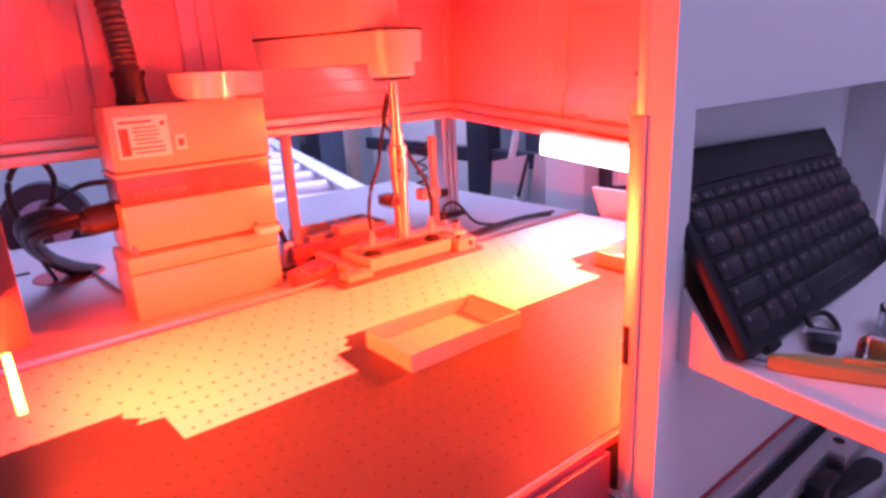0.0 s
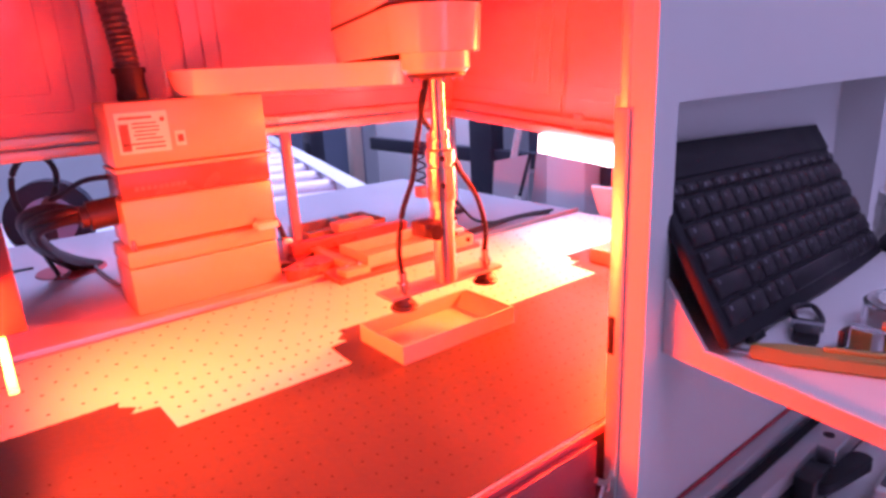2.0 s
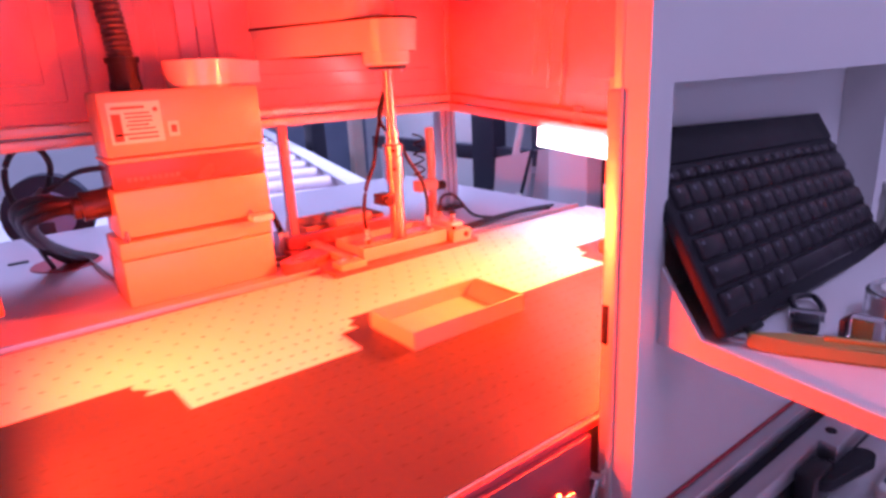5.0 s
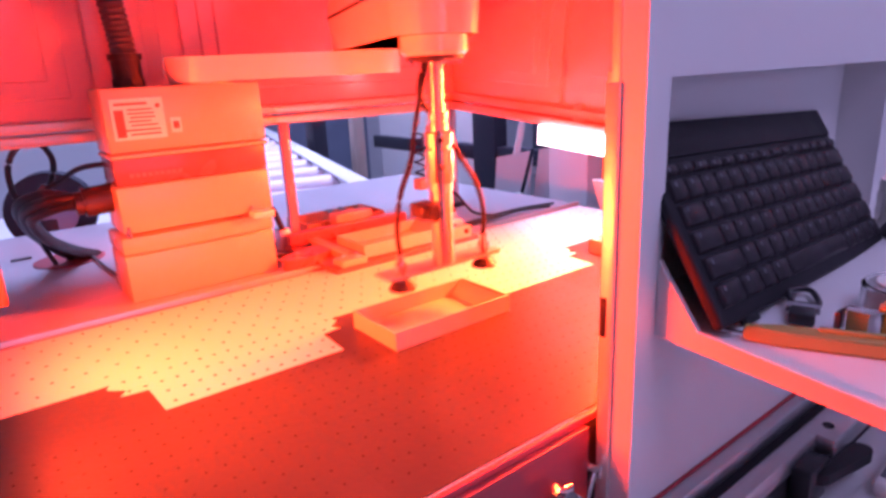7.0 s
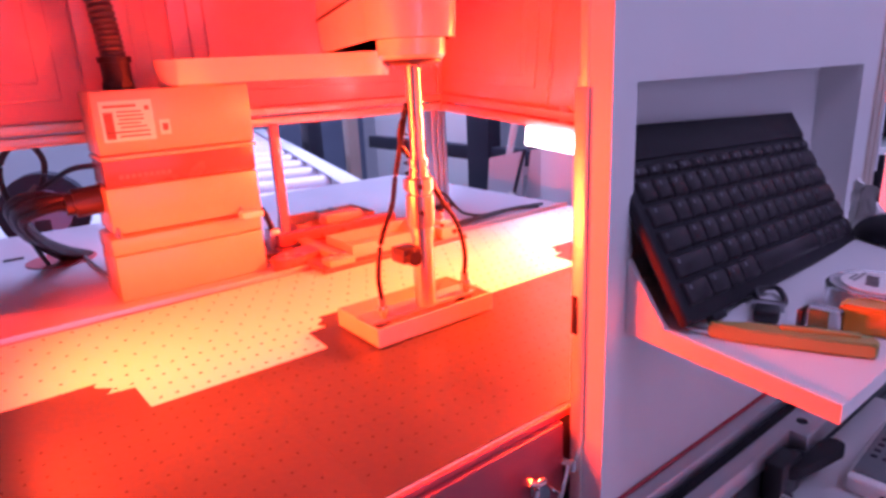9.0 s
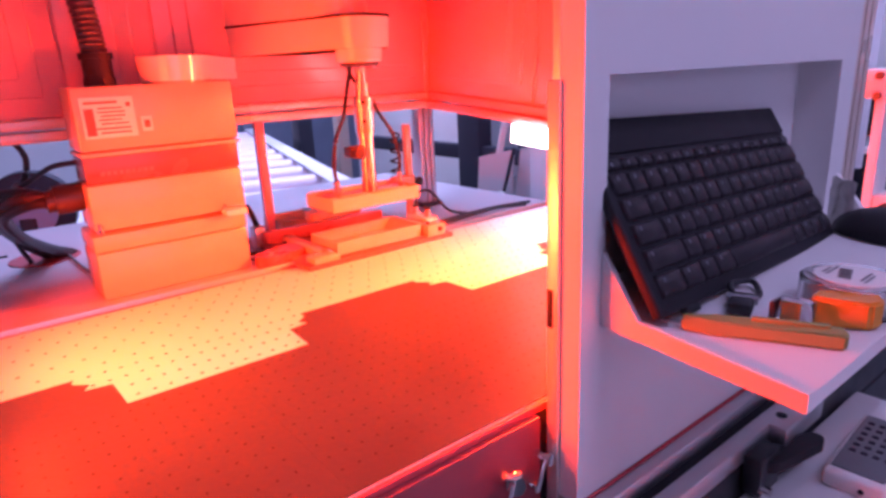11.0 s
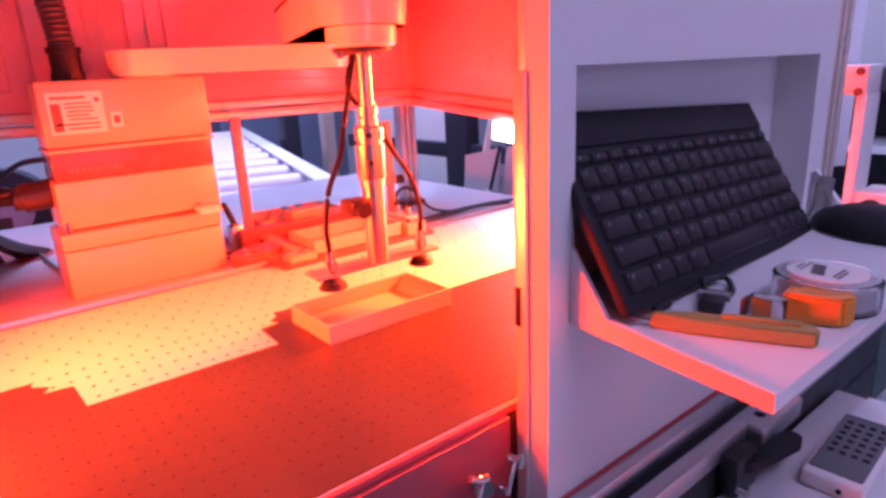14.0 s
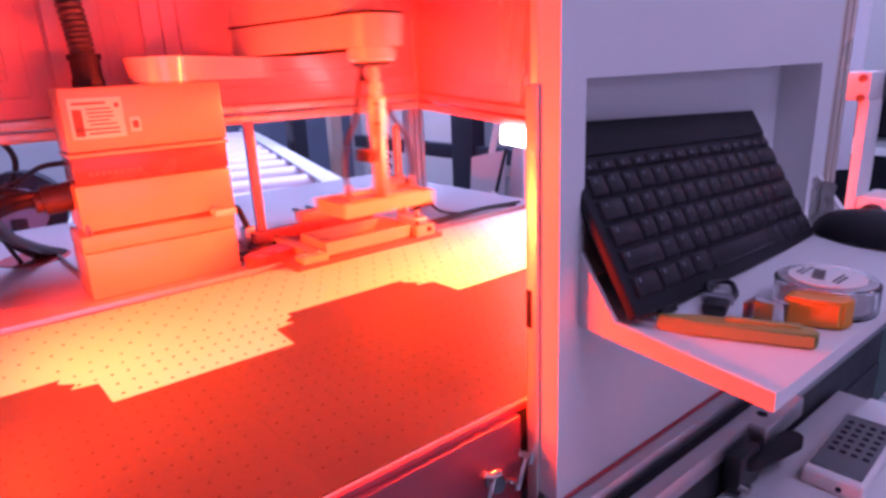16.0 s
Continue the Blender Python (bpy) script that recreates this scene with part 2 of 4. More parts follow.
# ---- the room ----
def build_room():
    structure("floor", box((-4, -4, -0.95), (5, 5, -0.90), 0), M_FLOOR, "grey painted workshop floor", "floor")
    structure("wall_north", box((-4, 4.0, -0.9), (5, 4.1, 2.0), 0), M_ROOM, "pale workshop wall behind the machine", "wall")
    for x0, x1, z0, z1 in ((-4, -1.0, -0.9, 2.0), (2.0, 5, -0.9, 2.0), (-1.0, 2.0, -0.9, -0.3), (-1.0, 2.0, 1.4, 2.0)):
        structure("wall_south", box((x0, -4.1, z0), (x1, -4.0, z1), 0), M_ROOM, "pale workshop wall", "wall")
    # window out of view, added to carry the frontal cool light
    w = thing("window_1", "unseen window added to give cool light from the front", "window")
    tagged(w, kind="structure")
    for x in (-1.0, 0.47, 1.94):
        part("window_frame", box((x, -4.06, -0.3), (x + 0.06, -4.0, 1.4), 0.003), M_ALU, w)
    part("pane", box((-1.0, -4.05, -0.3), (2.0, -4.04, 1.4), 0), M_UNSEEN_PANE, w)
    part("window_sill", box((-1.02, -4.02, -0.33), (2.02, -3.95, -0.30), 0.002), M_PANEL, w)
    structure("wall_east", box((5.0, -4.0, -0.9), (5.1, 4.0, 2.0), 0), M_ROOM, "pale workshop wall", "wall")
    structure("wall_west", box((-4.1, -4.0, -0.9), (-4.0, 4.0, 2.0), 0), M_ROOM, "pale workshop wall", "wall")
    structure("ceiling", box((-4, -4, 2.0), (5, 5, 2.05), 0), M_ROOM, "white workshop ceiling", "ceiling")


# ---- the machine's deck and enclosure ----
BACK_Y, RAIL_Z = 0.125, 0.168


def build_deck():
    d = bmesh.new()
    b_box(d, (-0.9, -0.028, -0.03), (0.70, 0.50, -0.001), 0.001)
    structure("deck", d, M_DECK, "white painted steel machine deck", "deck")
    structure("deck_edge", box((-0.95, -0.0325, -0.028), (0.70, -0.0285, 0.0035), 0.001), M_ALU, "thin raised metal strip along the belt", "edge strip")
    structure("deck_ledge", box((-0.95, -0.0450, -0.028), (0.70, -0.0328, -0.0022), 0.0006), M_PLATE, "narrow steel ledge between belt and deck", "ledge")
    structure("front_apron", box((-0.9, -0.478, -0.30), (0.18, -0.4715, -0.0042), 0.001), M_APRON, "steel apron below the belt, coloured as if lit red", "apron")
    structure("belt_bed", box((-0.95, -0.467, -0.090), (0.69, -0.0455, -0.0075), 0.001), M_DARKMETAL, "steel bed under the belt", "bed")
    structure("belt_guide", box((-0.9, -0.4735, -0.0040), (0.70, -0.470, 0.0012), 0.0006), M_RED, "painted guide strip along the belt front", "guide strip")
    # flat disc for the hole, its red glow given by the apron colour
    h = bmesh.new()
    b_cyl(h, (-0.027, 0.268, -0.0012), (-0.027, 0.268, 0.0006), 0.044, n=36)
    structure("cable_hole", h, M_APRON, "round cable hole in the deck", "hole")
    structure("deck_slot", box((-0.093, 0.318, -0.0005), (-0.068, 0.328, 0.0006), 0), M_BLACK, "small dark slot in the deck", "slot")


def panel_door(bm, x0, x1, z0, z1, y, depth=0.006):
    """A framed door panel in the plane y, facing -y: a raised rim round a flat field with a second raised field."""
    w = 0.022
    b_box(bm, (x0, y, z0), (x1, y + 0.012, z1), 0.001)
    b_box(bm, (x0 + w, y - depth * 0.6, z0 + w), (x1 - w, y + 0.004, z1 - w), 0.003)
    b_box(bm, (x0 + w * 1.9, y - depth * 1.2, z0 + w * 1.9), (x1 - w * 1.9, y + 0.004, z1 - w * 1.9), 0.003)


def build_enclosure():
    w = thing("wall_back", "salmon painted back hood of the machine with raised door panels", "hood")
    tagged(w, kind="structure")
    part("backing", box((-0.9, BACK_Y + 0.0035, RAIL_Z + 0.02), (0.565, BACK_Y + 0.03, 0.80), 0.001), M_WALL, w)
    for x0, x1 in ((-0.40, -0.155), (-0.150, 0.020), (0.024, 0.125), (0.130, 0.555)):
        bm = bmesh.new()
        panel_door(bm, x0, x1, RAIL_Z + 0.028, 0.62, BACK_Y)
        part("panel", bm, M_WALL, w)
    part("rail", box((-0.9, BACK_Y - 0.010, RAIL_Z), (0.565, BACK_Y + 0.03, RAIL_Z + 0.012), 0.002), M_RAIL, w)
    part("rail", box((-0.9, BACK_Y - 0.004, RAIL_Z + 0.014), (0.565, BACK_Y + 0.03, RAIL_Z + 0.026), 0.002), M_RAIL, w)
    part("screw", cyl((-0.040, BACK_Y - 0.004, 0.262), (-0.040, BACK_Y + 0.004, 0.262), 0.0022, n=12), M_BLACK, w)

    # side hood: hangs a little lower towards the front
    m = pose(0.556, BACK_Y + 0.01, RAIL_Z + 0.001, 0, 5.2, -90)
    r = thing("wall_right", "salmon painted side hood with a raised door panel", "hood", at=m)
    tagged(r, kind="structure")
    part("backing", box((-0.03, 0.0035, 0.02), (0.50, 0.03, 0.70), 0.001), M_WALL, r)
    bm = bmesh.new()
    panel_door(bm, 0.012, 0.248, 0.030, 0.50, 0.0)
    b_box(bm, (0.082, -0.0105, 0.068), (0.204, 0.002, 0.456), 0.002)
    part("panel", bm, M_WALL, r)
    bm = bmesh.new()
    panel_door(bm, 0.258, 0.495, 0.030, 0.50, 0.0)
    part("panel", bm, M_WALL, r)
    part("hinge", cyl((0.253, -0.004, 0.068), (0.253, -0.004, 0.090), 0.0032, n=12), M_WALL, r)
    part("rail", box((0, -0.010, 0.0), (0.50, 0.03, 0.012), 0.002), M_WALL, r)
    part("rail", box((0, -0.004, 0.014), (0.50, 0.03, 0.027), 0.002), M_WALL, r)
    structure("hood_corner", box((0.548, BACK_Y - 0.002, RAIL_Z + 0.010), (0.585, BACK_Y + 0.035, 0.80), 0.001), M_WALL, "salmon painted corner of the hood", "hood")
    structure("hood_top", box((-0.9, -0.45, 0.80), (0.60, 0.16, 0.82), 0.001), M_WALL, "salmon painted top of the machine hood", "hood")

    structure("hood_back", box((-0.9, 0.158, RAIL_Z + 0.024), (0.60, 0.262, 0.80), 0.001), M_WALL, "salmon painted rear box of the hood", "hood")
    # fascia above the view, added to block front ceiling light from walls and robot
    structure("hood_front", box((-0.9, -0.47, 0.43), (0.60, -0.45, 0.80), 0.001), M_WALL, "unseen salmon fascia added to keep room light off the hood's inside", "hood")
    structure("hood_left", box((-0.92, -0.47, 0.02), (-0.90, 0.16, 0.82), 0.001), M_WALL, "salmon painted left end of the hood", "hood")

    # corner post of extruded aluminium
    p = thing("corner_post", "grooved aluminium corner post of the hood", "post")
    bm = bmesh.new()
    for dx in (0.0, 0.011, 0.022):
        b_box(bm, (0.528 + dx, 0.118, -0.001), (0.528 + dx + 0.008, 0.140, RAIL_Z), 0.001)
    b_box(bm, (0.529, 0.122, -0.001), (0.557, 0.138, RAIL_Z), 0.0)
    part("profile", bm, M_ALU, p)
    part("base_bracket", box((0.522, 0.110, -0.001), (0.564, 0.148, 0.006), 0.001), M_DARKMETAL, p)
    # slim post in the opening
    q = thing("hood_post", "slim painted steel post under the back hood", "post")
    part("bar", box((0.238, 0.108, -0.001), (0.250, 0.120, RAIL_Z + 0.002), 0.001), M_WALL, q)
    part("foot", box((0.232, 0.102, -0.001), (0.256, 0.126, 0.004), 0.001), M_WALL, q)


def build_white_lamp():
    m = pose(0.541, -0.088, 0.122, 0, 4.6, -90)
    l = thing("bar_lamp", "glowing white bar lamp hung below the side hood", "lamp", at=m)
    part("housing", box((0.0, 0.004, 0.0), (0.26, 0.034, 0.027), 0.002), M_WHITEPL, l)
    part("diffuser", box((0.002, -0.003, 0.0005), (0.258, 0.0042, 0.0265), 0.0012), M_LIGHT, l, "glowing white diffuser")
    part("hanger", box((0.05, 0.012, 0.0265), (0.065, 0.022, 0.060), 0.001), M_ALU, l)
    part("hanger", box((0.20, 0.012, 0.0265), (0.215, 0.022, 0.060), 0.001), M_ALU, l)


def build_left_lamp():
    l = thing("red_bar_lamp", "dark hooded bar lamp glowing orange over the belt", "lamp")
    part("plate", box((-0.205, -0.315, 0.1165), (-0.1080, -0.311, 0.196), 0.001), M_BRACKET, l, "flat painted bracket plate")
    part("housing", box((-0.172, -0.395, 0.112), (-0.136, -0.096, 0.152), 0.004), M_BRACKET, l)
    part("hood_lip", box((-0.136, -0.394, 0.1505), (-0.122, -0.097, 0.1535), 0.001), M_BRACKET, l)
    part("end_cap", box((-0.136, -0.3955, 0.113), (-0.1325, -0.3925, 0.1505), 0.001), M_BRACKET, l)
    part("diffuser", box((-0.1225, -0.390, 0.1135), (-0.1185, -0.098, 0.1160), 0.0005), M_REDGLOW, l, "glowing orange strip")
    part("arm", box((-0.200, -0.311, 0.152), (-0.178, 0.125, 0.170), 0.002), M_ALU, l)


def build_right_lamp():
    l = thing("red_bar_lamp", "hooded red bar lamp hung under the side hood", "lamp")
    m = look((0.530, -0.3123, 0.2068), (0.29, -0.285, 0.0))
    for nm, lo, hi, ma in (("housing", (-0.050, -0.034, 0.006), (0.050, 0.034, 0.034), M_BRACKET), ("rim", (-0.050, 0.0310, -0.004), (0.050, 0.0340, 0.006), M_BRACKET), ("rim", (-0.050, -0.0340, -0.004), (0.050, -0.0310, 0.006), M_BRACKET)):
        o = part(nm, box(lo, hi, 0.001), ma, l)
        o.matrix_basis = m
    part("hanger", box((0.540, -0.325, 0.222), (0.552, -0.310, 0.80), 0.001), M_ALU, l)


# ---- belt with blanks and trays ----
PITCH = 0.338
ADVANCES = [0.04, 2.50, 4.93, 7.20, 9.65, 12.04, 14.49]
STARTS = [-1.05, 1.37, 3.88, 6.24, 8.62, 11.06, 13.37, 15.90]


SEG = PITCH / 2
N_SEG = 22
ROLL = 0.060
RUN = (N_SEG * SEG - math.tau * ROLL) / 2
BELT_X0, BELT_X1 = 0.70 - RUN, 0.70


def on_loop(d):
    """A belt segment's pose at the distance d along the loop, from the left end of the upper run."""
    d %= N_SEG * SEG
    arc = math.pi * ROLL
    if d < RUN:
        return pose(BELT_X0 + d, 0, 0)
    if d < RUN + arc:
        a = (d - RUN) / ROLL
        return pose(BELT_X1 + ROLL * math.sin(a), 0, -ROLL + ROLL * math.cos(a), 0, math.degrees(a), 0)
    if d < 2 * RUN + arc:
        return pose(BELT_X1 - (d - RUN - arc), 0, -2 * ROLL, 0, 180, 0)
    a = (d - 2 * RUN - arc) / ROLL
    return pose(BELT_X0 - ROLL * math.sin(a), 0, -ROLL - ROLL * math.cos(a), 0, 180 + math.degrees(a), 0)


def build_belt():
    b = thing("conveyor_belt", "white perforated vacuum conveyor belt", "conveyor belt")
    h = SEG / 2
    strip = mesh_of("belt_segment", box((-h, -0.4685, -0.004), (h, -0.0455, 0.0), 0), M_BELT)
    verts, faces = [], []
    y, k = -0.054, 0
    while y > -0.462:
        dense = y < -0.19
        n = 14 if dense else 7
        for c in range(n):
            x = -h + (c + 0.25 + (0 if dense else 0.5 * (k % 2))) * SEG / n
            i = len(verts)
            for a in range(7):
                q = a * math.tau / 7
                verts.append((x + 0.0016 * math.cos(q), y + 0.0016 * math.sin(q), 0.00025))
            faces.append(list(range(i, i + 7)))
        y -= 0.0200
        k += 1
    dots = bpy.data.meshes.new("suction_hole")
    dots.from_pydata(verts, [], faces)
    dots.materials.append(M_HOLE)
    segments = []
    for i in range(N_SEG):
        g = new("belt_segment", strip)
        g.parent = b
        o = new("suction_hole", dots)
        o.parent = g
        tagged(o, label="rows of small suction holes", kind="stuff")
        segments.append(g)
    for x in (BELT_X0, BELT_X1):
        part("roller", cyl((x, -0.466, -ROLL), (x, -0.047, -ROLL), ROLL - 0.005, n=32), M_STEEL, b)
    return segments


def build_outfeed():
    o = thing("outfeed_chute", "steel chute and belt that carry finished trays away", "chute")
    part("ramp", prism([(0.775, -0.045), (1.10, -0.352), (1.10, -0.362), (0.775, -0.055)], 0.035, 0.467), M_ALU, o)
    part("run", box((1.10, -0.467, -0.362), (3.2, -0.035, -0.352), 0.001), M_BELT, o)
    for x in (1.2, 2.2, 3.1):
        for y in (-0.45, -0.05):
            part("leg", box((x - 0.02, y - 0.02, -0.9), (x + 0.02, y + 0.02, -0.362), 0.002), M_ALU, o)
    o.children[0].matrix_basis = pose(0, 0, 0, 90, 0, 0)


def carried(x, y, z):
    """Where a thing on the line is when it has gone as far as x: on the belt, then down the chute and away."""
    if x < 0.72:
        return pose(x, y, z)
    if x < 1.12:
        u = min(1.0, (x - 0.72) / 0.06, (1.12 - x) / 0.06)
        return pose(x, y, z + 0.012 - (x - 0.72) * 0.92, 0, 43 * u, 0)
    return pose(x, y, z - 0.351)


def build_blank():
    """One paper blank; its own origin is the middle of the tray that is set on it."""
    half = PITCH / 2 - 0.00005
    right = [(0.0690, 0.072), (0.0680, 0.064), (0.0790, 0.055), (0.0730, 0.046), (0.0935, 0.043), (0.0955, 0.001), (half, 0.001)]
    left = [(-x, y) for x, y in right]
    outline = [(half, -0.2003)] + right[::-1] + left + [(-half, -0.2003)]
    bm = prism(outline, 0.0004, 0.0010)
    p = thing("paper_blank", "dark glossy paper box wrap lying glue side up on the belt", "paper blank", "paper blanks on the belt")
    part("sheet", bm, M_PAPER, p)
    # dents are flat dots; their shade comes from the darker colour
    verts, faces = [], []
    for r in range(11):
        for c in range(28):
            x, y = -half + 0.006 + c * 0.0117, -0.012 - r * 0.0165
            if x > half - 0.003:
                continue
            i = len(verts)
            for a in range(6):
                q = a * math.tau / 6
                verts.append((x + 0.0010 * math.cos(q), y + 0.0010 * math.sin(q), 0.00112))
            faces.append(list(range(i, i + 6)))
    me = bpy.data.meshes.new("dimples")
    me.from_pydata(verts, [], faces)
    me.materials.append(M_DENT_SHADE)
    d = new("dimple", me)
    d.parent = p
    tagged(d, label="flat dark dots painted as the shade in suction dents", kind="stuff")
    return p


TL, TW, TH, TT = 0.132, 0.072, 0.0172, 0.0020


def build_tray():
    t = thing("cardboard_tray", "shallow open tray of pale grey cardboard", "tray", "cardboard trays")
    x, y = TL / 2, TW / 2
    part("bottom", box((-x, -y, 0), (x, y, TT), 0.0003, 1), M_CARD, t)
    part("side", box((-x, -y, TT), (x, -y + TT, TH), 0.0004, 1), M_CARD, t)
    part("side", box((-x, y - TT, TT), (x, y, TH), 0.0004, 1), M_CARD, t)
    part("side", box((-x, -y + TT, TT), (-x + TT, y - TT, TH), 0.0004, 1), M_CARD, t)
    part("side", box((x - TT, -y + TT, TT), (x, y - TT, TH), 0.0004, 1), M_CARD, t)
    flap = bmesh.new()
    a = [flap.verts.new(p) for p in ((x - 0.016, -y + TT + 0.0004, TT), (x - 0.016, y - TT - 0.0004, TT), (x - 0.0042, y - TT - 0.0004, TH - 0.0012), (x - 0.0042, -y + TT + 0.0004, TH - 0.0012))]
    b = [flap.verts.new(v.co + Vector((-0.0012, 0, 0.0008))) for v in a]
    for i in range(4):
        flap.faces.new((a[i], a[(i + 1) % 4], b[(i + 1) % 4], b[i]))
    flap.faces.new(a[::-1])
    flap.faces.new(b)
    part("end_flap", flap, M_CARD, t)
    return t


# ---- robot ----
J1 = Vector((0.120, 0.036))
L1, L2 = 0.200, 0.250
GRIP = Vector((0.003, -0.012))
PICK, PLACE = Vector((0.322, -0.028)), Vector((0.209, -0.267))
A1Z, A2Z = 0.2295, 0.2572


def joints(p):
    """Shoulder and elbow angles for a quill at p, elbow to the right of the line seen from the shoulder."""
    v = p - J1
    d = v.length
    a = math.acos((L1 * L1 + d * d - L2 * L2) / (2 * L1 * d))
    t1 = math.atan2(v.y, v.x) + a
    e = J1 + L1 * Vector((math.cos(t1), math.sin(t1)))
    return t1, math.atan2(p.y - e.y, p.x - e.x)


def cast_link(length, r0, r1, z0, z1, draft):
    """A cast arm link: a slot outline raised, the lower rim drawn in by the draft, edges rounded."""
    bm = prism(slot_outline(0, 0, r0, length, 0, r1, 24), z0, z1)
    for v in bm.verts:
        if abs(v.co.z - z0) < 1e-6:
            c = Vector((0.0 if v.co.x < length / 2 else length, 0.0, z0))
            d = v.co - c
            v.co = c + d * (1 - draft / d.length)
    bmesh.ops.bevel(bm, geom=[e for e in bm.edges if abs(e.verts[0].co.z - e.verts[1].co.z) < 1e-6], offset=0.003, segments=2, affect="EDGES")
    return bm


def build_robot():
    r = thing("assembly_robot", "white four-axis assembly robot on a boxy column", "robot")
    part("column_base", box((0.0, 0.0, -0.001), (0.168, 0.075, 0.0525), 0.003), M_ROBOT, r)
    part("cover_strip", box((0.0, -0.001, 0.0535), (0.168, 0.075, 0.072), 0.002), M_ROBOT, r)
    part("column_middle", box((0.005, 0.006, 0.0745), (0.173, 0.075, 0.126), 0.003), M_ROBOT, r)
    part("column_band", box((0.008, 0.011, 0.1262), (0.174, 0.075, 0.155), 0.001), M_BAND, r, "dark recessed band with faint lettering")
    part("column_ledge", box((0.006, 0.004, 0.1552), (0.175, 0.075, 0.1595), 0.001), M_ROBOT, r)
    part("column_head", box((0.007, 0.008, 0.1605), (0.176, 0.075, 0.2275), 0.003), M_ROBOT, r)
    for i in range(9):
        part("lettering", box((0.022 + i * 0.0062, 0.0104, 0.134), (0.0262 + i * 0.0062, 0.0111, 0.1385), 0), M_LEGEND, r)
    # bolts and the clamp on the cover strip
    for x in (0.010, 0.146):
        b = bmesh.new()
        b_cyl(b, (x, 0.004, 0.070), (x, 0.004, 0.079), 0.0035, n=12)
        b_cyl(b, (x, 0.004, 0.079), (x, 0.004, 0.084), 0.0022, n=12)
        part("bolt", b, M_STEEL, r)
    cl = box((0.140, -0.018, 0.072), (0.166, 0.002, 0.080), 0.002)
    part("clamp", cl, M_WHITEPL, r)
    # rating plate
    lab = part("rating_plate", box((0.014, 0.0066, 0.174), (0.066, 0.0081, 0.2165), 0.0004, 1), M_LABEL, r, "silver rating plate with small dark print")
    rows = [(0.018, 0.050, 0.199, 0.0026), (0.030, 0.054, 0.1935, 0.0016), (0.030, 0.056, 0.1895, 0.0016), (0.032, 0.056, 0.1855, 0.0016),
            (0.030, 0.052, 0.1815, 0.0016), (0.032, 0.058, 0.1775, 0.0016), (0.018, 0.060, 0.1725, 0.0018), (0.030, 0.060, 0.168, 0.0018)]
    for x0, x1, z, h in rows:
        part("print_bar", box((x0, 0.0062, z + 0.0105), (x1, 0.0067, z + 0.0105 + h), 0), M_INK, lab)
    part("print_block", box((0.017, 0.0062, 0.177), (0.026, 0.0067, 0.205), 0), M_INK, lab)
    part("print_dot", box((0.058, 0.0062, 0.2055), (0.0625, 0.0067, 0.210), 0.0005, 1), M_INK, lab)
    st = part("sticker", box((0.071, 0.0066, 0.178), (0.082, 0.0081, 0.194), 0.0003, 1), M_LABEL, r)
    part("print_mark", box((0.0735, 0.0062, 0.182), (0.0795, 0.0067, 0.190), 0.0006, 1), M_INK, st)
    # side connector and gland
    g = bmesh.new()
    b_cyl(g, (0.008, 0.045, 0.112), (-0.022, 0.045, 0.110), 0.016, n=20)
    b_cyl(g, (-0.022, 0.045, 0.110), (-0.030, 0.045, 0.110), 0.0125, n=12)
    part("cable_gland", g, M_DARKMETAL, r)
    # turret and arms
    part("turret", lathe([(0.034, 0.2270), (0.034, 0.229), (0.033, 0.2300)], J1.x, J1.y), M_ROBOT, r)
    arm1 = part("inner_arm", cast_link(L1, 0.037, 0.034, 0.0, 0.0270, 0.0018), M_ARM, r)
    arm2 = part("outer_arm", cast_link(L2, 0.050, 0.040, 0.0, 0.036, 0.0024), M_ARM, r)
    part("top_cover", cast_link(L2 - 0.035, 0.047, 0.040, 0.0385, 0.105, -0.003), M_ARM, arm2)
    part("seam", prism(slot_outline(0.0, 0, 0.0512, L2, 0, 0.0412), 0.0358, 0.0388), M_BLACK, arm2)
    part("elbow_hub", lathe([(0.030, -0.0045), (0.030, 0.001)], 0, 0), M_BLACK, arm2)
    part("nose", lathe([(0.026, -0.016), (0.029, -0.013), (0.029, 0.001)], L2, 0), M_ARM, arm2)
    part("nose_ring", lathe([(0.022, -0.021), (0.025, -0.019), (0.025, -0.0158)], L2, 0), M_DARKMETAL, arm2)
    for i in range(6):
        a = i * math.tau / 6
        part("ring_screw", cyl((L2 + 0.0215 * math.cos(a), 0.0215 * math.sin(a), -0.0235), (L2 + 0.0215 * math.cos(a), 0.0215 * math.sin(a), -0.0195), 0.0018, n=8), M_STEEL, arm2)
    # quill: origin at the cup lips
    q = part("quill", lathe([(0.0065, 0.130), (0.0065, 0.335)], 0, 0, 48), M_TURNED, r, "polished steel shaft")
    part("collar", lathe([(0.0122, 0.0905), (0.0130, 0.0915), (0.0130, 0.1195), (0.0105, 0.1200), (0.0105, 0.1230), (0.0130, 0.1235), (0.0130, 0.1340), (0.0120, 0.1350), (0.0088, 0.1355), (0.0088, 0.1420), (0.0076, 0.1425), (0.0076, 0.1450), (0.0090, 0.1455), (0.0090, 0.1520)], 0, 0, 28), M_TURNED, q)
    part("sleeve", lathe([(0.0092, 0.0135), (0.0100, 0.0150), (0.0100, 0.0830), (0.0112, 0.0840), (0.0112, 0.0903)], 0, 0, 28), M_TURNED, q)
    for z in (0.105, 0.1285):
        part("set_screw", cyl((-0.0065, -0.0105, z), (-0.0085, -0.0140, z), 0.0024, n=10), M_BLACK, q)
    part("pinch_block", box((-0.028, -0.010, 0.060), (-0.008, 0.012, 0.074), 0.002), M_DARKMETAL, q)
